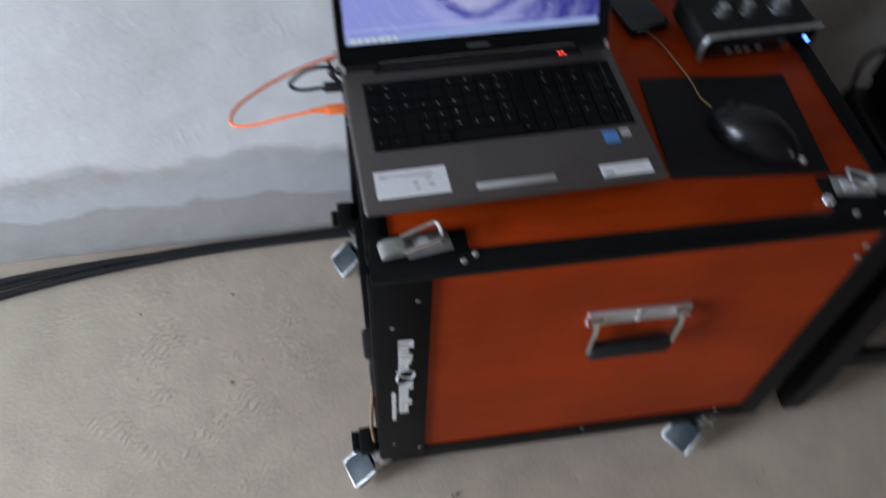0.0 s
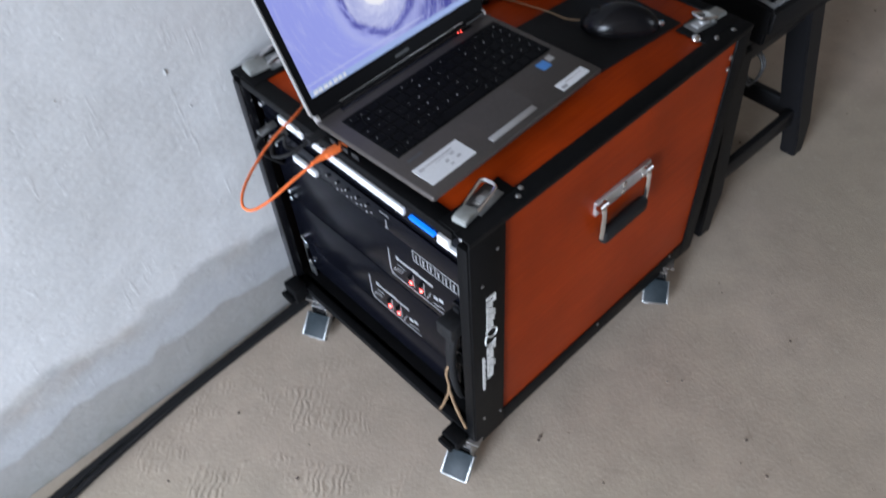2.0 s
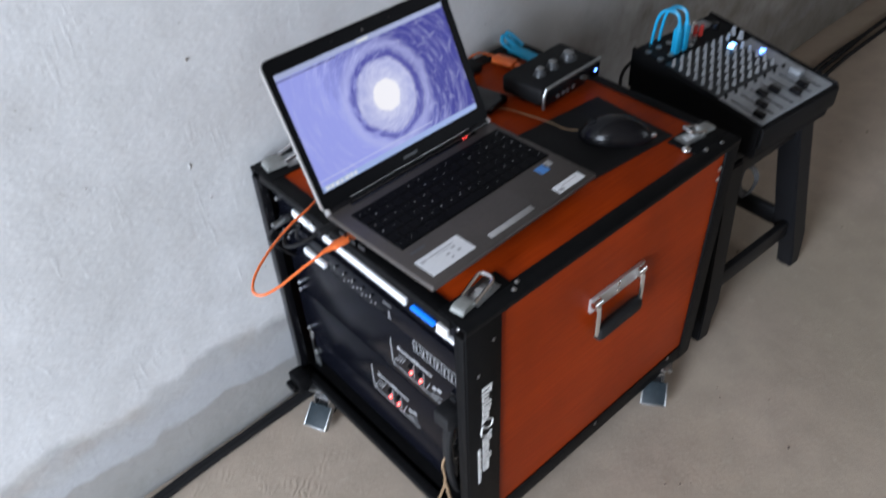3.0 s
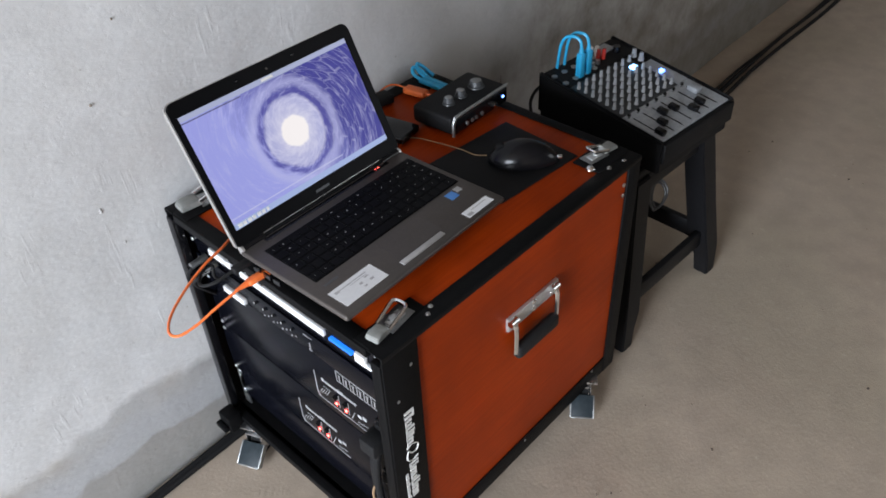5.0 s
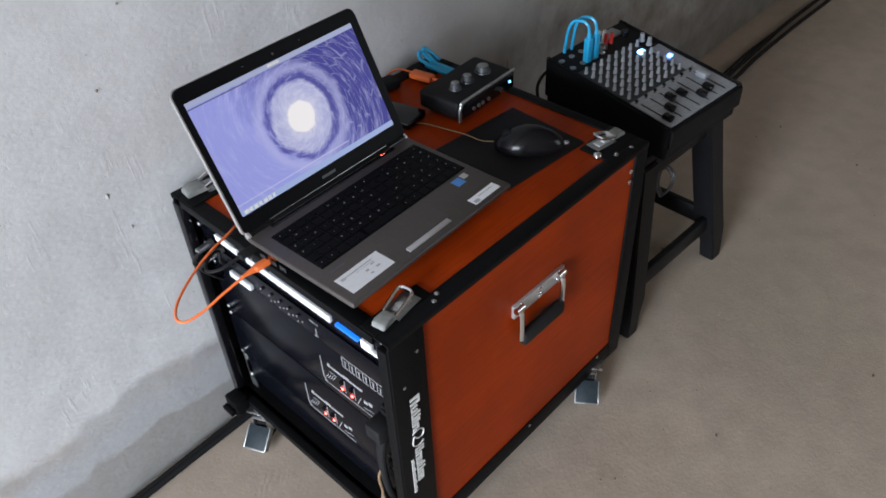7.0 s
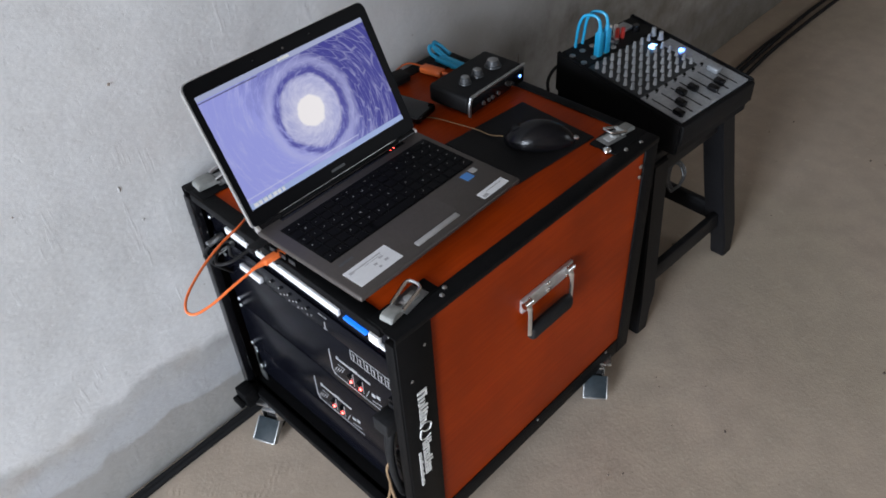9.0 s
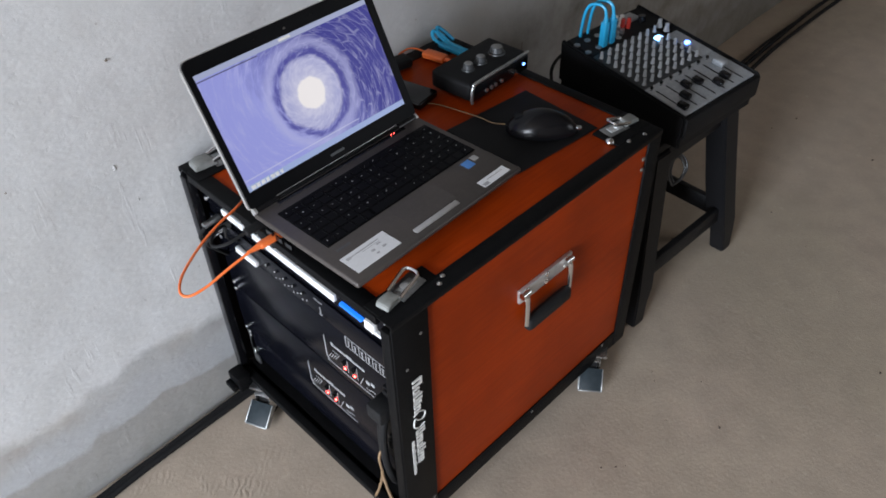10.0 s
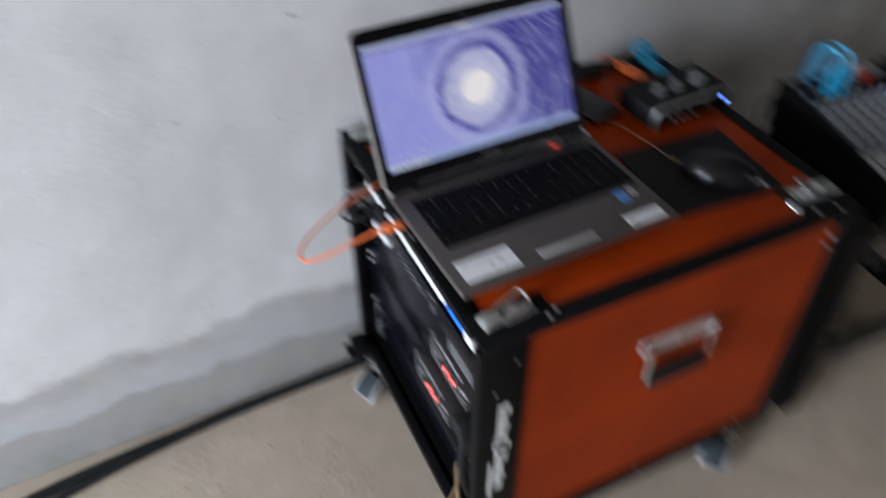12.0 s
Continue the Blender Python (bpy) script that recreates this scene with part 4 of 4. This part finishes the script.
part("badge", box(B(), -0.014, 0.014, -0.0026, -0.0020, 0.0145, 0.0185), DARKKNOB, lid, "small maker's badge")
for k in range(7):
    w = (0.0075, 0.0060, 0.0068, 0.0055, 0.0072, 0.0060, 0.0045)[k]
    part("task_icon", box(B(), -0.1600 + k * 0.0090, -0.1600 + k * 0.0090 + w, -0.0032, -0.0026, 0.0312, 0.0372), WHITE, disp)
part("title_patch", box(B(), -0.018, 0.004, -0.0032, -0.0026, 0.2055, 0.2098), WHITE, disp)

# side connectors: orange lead and black plug
bm = B()
tube(bm, [(-0.043, 0.250, 0.618), (-0.085, 0.254, 0.606), (-0.120, 0.258, 0.594), (-0.146, 0.266, 0.588), (-0.150, 0.284, 0.588), (-0.130, 0.306, 0.594), (-0.085, 0.330, 0.603), (-0.040, 0.345, 0.611), (0.004, 0.356, 0.615), (0.050, 0.385, 0.6105), (0.120, 0.440, 0.6095), (0.240, 0.470, 0.6095), (0.380, 0.470, 0.6095), (0.500, 0.530, 0.6095), (0.545, 0.536, 0.611), (0.554, 0.500, 0.613)], 0.0021, 10)
oc = solid("orange_cable", bm, ORANGE, "orange lead looping from the laptop over the case", "cable")
bm = box(B(), -0.030, 0.012, 0.2435, 0.2565, 0.6130, 0.6230, 0.0035, 3)
rod(bm, (-0.050, 0.250, 0.618), (-0.028, 0.250, 0.618), 0.0024, 0.0052, 12)
solid("orange_plug", bm, ORANGE, "orange moulded plug in the laptop's side", "plug")
bm = B()
box(bm, -0.030, 0.004, 0.2790, 0.2920, 0.617, 0.627, 0.003, 3)
tube(bm, [(-0.030, 0.2855, 0.622), (-0.060, 0.292, 0.615), (-0.072, 0.315, 0.606), (-0.050, 0.345, 0.600), (-0.020, 0.37, 0.580), (-0.012, 0.39, 0.540), (0.010, 0.395, 0.515)], 0.0026, 8)
solid("black_usb_lead", bm, RUBBER, "thin black lead with plug in the laptop's side", "cable")

# ---- other things on the case ----
LID_Z = ZT + 0.0012
pad_thing = thing("mouse_pad", "thin black cloth mouse pad on the case", "mouse pad", pose(0.478, 0.180, ZT - 0.0005, 0, 0, -4))
part("cloth", box(B(), -0.0985, 0.0985, -0.0865, 0.0865, 0.0012, 0.0030, 0.0005), BLACK_MATT, pad_thing)
part("rubber_base", box(B(), -0.100, 0.100, -0.088, 0.088, 0.0, 0.0013, 0.0004), RUBBER, pad_thing)


def mouse():
    m = thing("mouse", "glossy black computer mouse on the pad", "mouse", pose(0.496, 0.150, ZT + 0.0025, 0, 0, 130) @ Matrix.Scale(1.15, 4))
    bm = B()
    bmesh.ops.create_uvsphere(bm, u_segments=28, v_segments=18, radius=1.0)
    for v in bm.verts:
        x, y, z = v.co
        v.co = (0.058 * x * (1 - 0.05 * abs(x)), 0.031 * y * (1 + 0.12 * x), max(0.0, 0.036 * z) * (1 - 0.16 * x * x) if z > 0 else 0.002 * z + 0.002)
    part("shell", bm, MOUSE_BLACK, m)
    part("wheel", rod(B(), (0.034, -0.004, 0.022), (0.034, 0.004, 0.022), 0.0085, seg=18), BLACK_MATT, m)
    part("end_clip", box(B(), -0.060, -0.050, -0.003, 0.004, 0.003, 0.010, 0.002, 2), STEEL, m, "bright metal clip")
    bm = B()
    tube(bm, [(0.056, 0, 0.010), (0.075, -0.012, 0.004), (0.096, -0.0287, 0.003), (0.13, -0.05, 0.001), (0.166, -0.0676, 0.0006), (0.19, -0.070, 0.0006)], 0.0010, 8)
    part("lead", bm, TAPE, m, "thin brown lead")


mouse()


def audio_interface():
    a = thing("audio_interface", "dark grey audio interface with three knobs", "audio interface", pose(0.556, 0.350, LID_Z, 0, 0, 3))
    bm = box(B(), -0.086, 0.086, -0.046, 0.052, 0.004, 0.041, 0.008, 3)
    part("body", bm, BLACK_MATT, a)
    part("front_panel", box(B(), -0.080, 0.082, -0.050, -0.044, 0.006, 0.037, 0.002), BLACK_GLOSS, a)
    bm = B()
    tube(bm, [(-0.084, -0.049, 0.004), (-0.084, -0.049, 0.026), (-0.080, -0.049, 0.037), (-0.066, -0.048, 0.0405), (0.040, -0.048, 0.0405), (0.084, -0.048, 0.0405)], 0.0034, 8)
    part("trim", bm, DULL_STEEL, a, "bright corner trim")
    for x, r in ((-0.042, 0.0105), (-0.006, 0.0110), (0.042, 0.0145)):
        k = part("knob", rod(B(), (x, -0.004, 0.041), (x, -0.004, 0.054), r * 0.95, r * 0.8, 20), DARKKNOB, a)
        part("cap", rod(B(), (x, -0.004, 0.054), (x, -0.004, 0.0555), r * 0.72, r * 0.5, 20), DULL_STEEL, k)
        part("collar", rod(B(), (x, -0.004, 0.0405), (x, -0.004, 0.044), r * 1.2, r * 1.1, 20), MIXDARK, k)
    for x in (-0.045, -0.030, -0.018, 0.000):
        part("socket", rod(B(), (x, -0.0495, 0.016), (x, -0.0525, 0.016), 0.0040, seg=12), DULL_STEEL, a)
    part("knob", rod(B(), (0.036, -0.049, 0.018), (0.036, -0.058, 0.018), 0.0066, seg=16), CHROME, a, "bright headphone knob")
    part("lamp", dome(B(), (0.068, -0.0505, 0.022), 0.0030, 0.6, 10, "Y"), LED_BLUE, a, "lit blue lamp")


audio_interface()
bm = box(B(), -0.030, 0.030, -0.045, 0.045, 0, 0.015, 0.004, 3)
solid("external_drive", bm, BLACK_GLOSS, "small black portable drive lying on the case", "hard drive", pose(0.418, 0.405, LID_Z - 0.001, 0, 0, 12))
bm = box(B(), -0.012, 0.012, -0.040, 0.012, 0, 0.013, 0.004, 3)
rod(bm, (0, -0.070, 0.0065), (0, -0.038, 0.0065), 0.0042, seg=12)
solid("orange_plug", bm, ORANGE, "orange moulded plug behind the laptop", "plug", pose(0.553, 0.488, LID_Z - 0.001, 0, 0, 10))
bm = box(B(), -0.028, 0.028, -0.018, 0.018, 0, 0.018, 0.005, 3)
solid("power_adapter", bm, BLACK_MATT, "black power adapter at the back of the case", "adapter", pose(0.480, 0.505, LID_Z - 0.001, 0, 0, -8))
for k, (dx, dz) in enumerate(((0.0, 0.0), (0.013, 0.004))):
    bm = B()
    tube(bm, [(0.600 + dx, 0.500, 0.611), (0.599 + dx, 0.522, 0.618 + dz), (0.606 + dx, 0.530, 0.628 + dz), (0.616 + dx, 0.520, 0.622), (0.618 + dx, 0.496, 0.611)], 0.0040, 10)
    box(bm, 0.592 + dx, 0.606 + dx, 0.425, 0.505, LID_Z - 0.001, LID_Z + 0.009, 0.004, 2)
    solid("blue_plug", bm, CYAN, "bright blue moulded cable plug lying on the case", "cable", group="blue plugs")

# ---- the stool and the mixer ----
STX, STY, SEAT = 0.948, 0.222, 0.458


def stool():
    s = thing("stool", "black plastic stool carrying a mixer", "stool", pose(STX, STY, 0, 0, 0, -2))
    bm = box(B(), -0.150, 0.150, -0.150, 0.150, SEAT - 0.030, SEAT, 0.010, 3)
    part("seat", bm, STOOL, s)
    for sx, sy in itertools.product((-1, 1), (-1, 1)):
        bm = B()
        prof = ((0.0, 0.188, 0.019), (0.055, 0.184, 0.021), (0.095, 0.176, 0.027), (0.22, 0.158, 0.027), (SEAT - 0.028, 0.130, 0.027))
        rings = []
        for z, c, w in prof:
            rings.append([bm.verts.new((sx * (c + a * w), sy * (c + b * w), z)) for a, b in ((-1, -1), (1, -1), (1, 1), (-1, 1))])
        for a, b in zip(rings, rings[1:]):
            for k in range(4):
                bm.faces.new((a[k], a[(k + 1) % 4], b[(k + 1) % 4], b[k]))
        bm.faces.new(rings[0])
        bm.faces.new(rings[-1])
        bmesh.ops.bevel(bm, geom=list(bm.edges), offset=0.003, segments=2, affect="EDGES")
        part("leg", bm, STOOL, s)
    for k in range(4):
        t = pose(0, 0, 0, 0, 0, 90 * k)
        bm = box(B(), -0.160, 0.160, -0.182, -0.164, 0.098, 0.146, 0.005, 2, m=t)
        part("stretcher", bm, STOOL, s)
        bm = box(B(), -0.140, 0.140, -0.148, -0.136, SEAT - 0.075, SEAT - 0.029, 0.003, 2, m=t)
        part("apron", bm, STOOL, s)


stool()
MIX = pose(0.940, 0.190, SEAT + 0.001, 0, 0, -4.5) @ Matrix.Diagonal((1.08, 1, 1, 1))


def mixer():
    """Small sloping desk mixer: two plates, rows of knobs, faders, jacks and lit meters."""
    m = thing("mixer", "small black and grey audio mixer on the stool", "audio mixer", MIX)
    w, d, z0, z1 = 0.117, 0.160, 0.078, 0.120
    slope = (z1 - z0) / (2 * d)

    def top(y):
        return z0 + (y + d) * slope

    def block(x0, x1, y0, y1, dz0, dz1, low=None):
        bm = B()
        v = [bm.verts.new((x, y, (low if (low is not None and k == 0) else top(y) + (dz0, dz1)[k]))) for k in (0, 1) for x, y in ((x0, y0), (x1, y0), (x1, y1), (x0, y1))]
        for f in ((3, 2, 1, 0), (4, 5, 6, 7), (0, 1, 5, 4), (1, 2, 6, 5), (2, 3, 7, 6), (3, 0, 4, 7)):
            bm.faces.new([v[i] for i in f])
        bmesh.ops.bevel(bm, geom=list(bm.edges), offset=0.0015 if low is None else 0.004, segments=2, affect="EDGES")
        return bm

    part("body", block(-w, w, -d, d, 0, -0.003, low=0.002), BLACK_MATT, m)
    for x in (-w - 0.004, w - 0.006):
        part("side_cheek", block(x, x + 0.010, -d - 0.006, d + 0.004, 0, 0.004, low=0.03), BLACK_MATT, m)
    part("front_lip", box(B(), -w, w, -d - 0.010, -d + 0.002, 0.03, z0 - 0.002, 0.004), BLACK_MATT, m)
    part("fader_plate", block(-w + 0.007, w - 0.007, -d + 0.003, -0.055, -0.004, 0.0006), MIXGREY, m, "light grey fader plate")
    part("fader_plate", block(0.0745, w - 0.007, -0.0545, 0.046, -0.004, 0.0006), MIXGREY, m)
    part("knob_plate", block(-w + 0.007, 0.0740, -0.0545, 0.085, -0.004, 0.0005), MIXDARK, m, "dark grey knob plate")
    part("jack_plate", block(-w + 0.007, w - 0.007, 0.0855, d - 0.002, -0.004, 0.0012), BLACK_MATT, m)
    knob_bm = rod(B(), (0, 0, 0), (0, 0, 0.006), 0.0062, 0.0052, 14)
    rod(knob_bm, (0, 0, 0.006), (0, 0, 0.0155), 0.0046, 0.0040, 12)
    knob_me = mesh_of("knob", knob_bm, KNOB)
    for i, j in itertools.product(range(8), range(7)):
        x, y = -w + 0.019 + i * 0.0232, -0.044 + j * 0.0190
        if abs(x - 0.050) < 0.017 and abs(y - 0.047) < 0.014:
            continue
        shared("knob", knob_me, m, pose(x, y, top(y) + 0.0004) @ Matrix.Diagonal((0.72, 0.72, 0.95, 1)))
    for j in range(2):
        shared("knob", knob_me, m, pose(0.088, 0.056 + 0.020 * j, top(0.056 + 0.020 * j) + 0.0006) @ Matrix.Diagonal((1.1, 1.1, 1.2, 1)))
    cap = box(B(), -0.0065, 0.0065, -0.011, 0.011, 0.0, 0.011, 0.002, 2)
    cap_me = mesh_of("fader_cap", cap, BLACK_GLOSS)
    grey_me = mesh_of("fader_cap", box(B(), -0.010, 0.010, -0.013, 0.013, 0.0, 0.012, 0.002, 2), MIXGREY)
    for i in range(7):
        x = -w + 0.022 + i * 0.029
        part("fader_slot", block(x - 0.0011, x + 0.0011, -0.150, -0.072, 0.0, 0.0011), BLACK_GLOSS, m)
        y = (-0.138, -0.120, -0.098, -0.104, -0.132, -0.126, -0.092)[i]
        shared("fader_cap", grey_me if i == 6 else cap_me, m, pose(x, y, top(y) + 0.001, 7, 0, 0))
        part("print_line", box(B(), x - 0.008, x - 0.003, -0.066, -0.063, top(-0.066) - 0.001, top(-0.066) + 0.0012), MIXDARK, m)
        part("button", rod(B(), (x, -0.061, top(-0.061)), (x, -0.061, top(-0.061) + 0.004), 0.0034, seg=10), BLACK_GLOSS, m)
    part("meter", box(B(), 0.043, 0.058, 0.040, 0.053, top(0.045), top(0.045) + 0.006, 0.001), METER_BLUE, m, "lit blue meter")
    part("meter", box(B(), 0.080, 0.092, -0.006, 0.004, top(0.0), top(0.0) + 0.005, 0.001), LED_BLUE, m, "lit blue lamp")
    part("control_knob", rod(B(), (0.075, 0.115, top(0.11)), (0.075, 0.115, top(0.11) + 0.014), 0.009, 0.008, 16), BLACK_GLOSS, m)
    part("badge", box(B(), 0.034, 0.080, 0.124, 0.156, top(0.14) - 0.002, top(0.14) + 0.0030, 0.001), MIXGREY, m)
    for i, j in itertools.product(range(4), range(2)):
        x, y = -0.105 + i * 0.030, 0.100 + j * 0.032
        part("jack", rod(B(), (x, y, top(y)), (x, y, top(y) + 0.003), 0.0065, seg=14), DULL_STEEL, m)
    for x, y, mt in ((0.012, 0.136, WHITE), (0.025, 0.131, WHITE), (0.017, 0.119, RED), (0.029, 0.114, RED)):
        part("phono_plug", rod(B(), (x, y, top(y)), (x + 0.002, y, top(y) + 0.024), 0.0052, 0.0045, 12), mt, m, "red phono plug" if mt is RED else "white phono plug")
    for x, y in ((0.004, 0.108), (-0.012, 0.108), (0.004, 0.120)):
        part("jack_nut", rod(B(), (x, y, top(y)), (x, y, top(y) + 0.010), 0.0052, seg=8), STEEL, m)


mixer()
for k, dx in enumerate((0.0, 0.022)):
    m = MIX @ Matrix.Translation((-0.062 + dx, 0.100, 0.115))
    bm = box(B(), -0.0075, 0.0075, -0.0075, 0.0075, -0.004, 0.052, 0.003, 2)
    rod(bm, (0, 0, 0.050), (0, 0, 0.064), 0.006, 0.0035, 12)
    tube(bm, [(0, 0, 0.062), (-0.001, 0.004, 0.078), (-0.004, 0.016, 0.085), (-0.009, 0.036, 0.080), (-0.012, 0.046, 0.060), (-0.013, 0.050, 0.030), (-0.014, 0.052, 0.004)], 0.0034, 10)
    solid("blue_cable", bm, CYAN, "bright blue jack lead plugged upright in the mixer", "cable", m, group="blue leads")
bm = B()
tube(bm, [(0.860, 0.330, 0.545), (0.835, 0.360, 0.548), (0.800, 0.365, 0.52), (0.79, 0.345, 0.46), (0.785, 0.34, 0.35), (0.78, 0.36, 0.20), (0.79, 0.42, 0.05), (0.85, 0.48, 0.012)], 0.0036, 8)
solid("mixer_lead", bm, RUBBER, "grey-black lead drooping from the mixer's back", "cable")
bm = B()
for k in range(2):
    o = 0.010 * k
    tube(bm, [(0.935 + o, 0.100, 0.268), (0.957 + o, 0.094, 0.276), (0.974 + o, 0.096, 0.300), (0.972 + o, 0.112, 0.322), (0.952 + o, 0.120, 0.318), (0.936 + o, 0.114, 0.290), (0.935 + o, 0.100, 0.268)], 0.0030, 8)
solid("cable_coil", bm, DARKKNOB, "coiled bright wire hanging under the stool seat", "cable coil")

# ---- cables along the wall foot ----


def wall_y(x):
    return 0.546 + x * math.tan(radians(1.2))


for k in range(3):
    off = (0.019, 0.033, 0.026)[k]
    pts = []
    for i in range(15):
        x = -1.3 + i * 0.32
        curl = -0.27 * max(0.0, -x - 0.44) ** 1.5
        east = 0.115 * min(1.0, max(0.0, (x - 0.9) / 1.0))
        pts.append((x, wall_y(x) - off - 0.002 - east * (1, 1.15, 0.88)[k] + curl * (0.8, 1.3, 1.05)[k] + 0.006 * math.sin(i * 1.7 + k), (0.0072, 0.0072, 0.0100)[k] + 0.001 * math.sin(i * 2.3 + k)))
    solid("floor_cable", tube(B(), pts, 0.0072 if k < 2 else 0.0048, 12), RUBBER, "thick black cable lying along the wall foot", "cable", group="floor cables")

# ---- grit on the floor ----
rng = random.Random(9)
grit = B()
for k in range(70):
    x, y, r = rng.uniform(-0.9, 1.9), rng.uniform(-0.9, 0.45), rng.choice((0.0012, 0.0016, 0.002, 0.003))
    if -0.08 < x < 0.7 and y > -0.06:
        continue
    bmesh.ops.create_icosphere(grit, subdivisions=1, radius=r, matrix=Matrix.Translation((x, y, r * 0.3)) @ Matrix.Diagonal((rng.uniform(0.7, 1.6), 1, 0.7, 1)))
for x, y, r in ((0.111, -0.050, 0.0042), (0.376, -0.320, 0.0045), (0.340, -0.383, 0.0040), (0.626, -0.263, 0.0030), (0.129, -0.187, 0.0030), (0.400, -0.165, 0.0035), (0.624, -0.265, 0.0035), (0.119, -0.047, 0.0040)):
    bmesh.ops.create_icosphere(grit, subdivisions=1, radius=0.75 * r, matrix=Matrix.Translation((x, y, r * 0.3)) @ Matrix.Diagonal((1.4, 0.9, 0.7, 1)))
solid("floor_grit", grit, STONE, "scattered brown grit on the cement floor", "grit", kind="stuff")
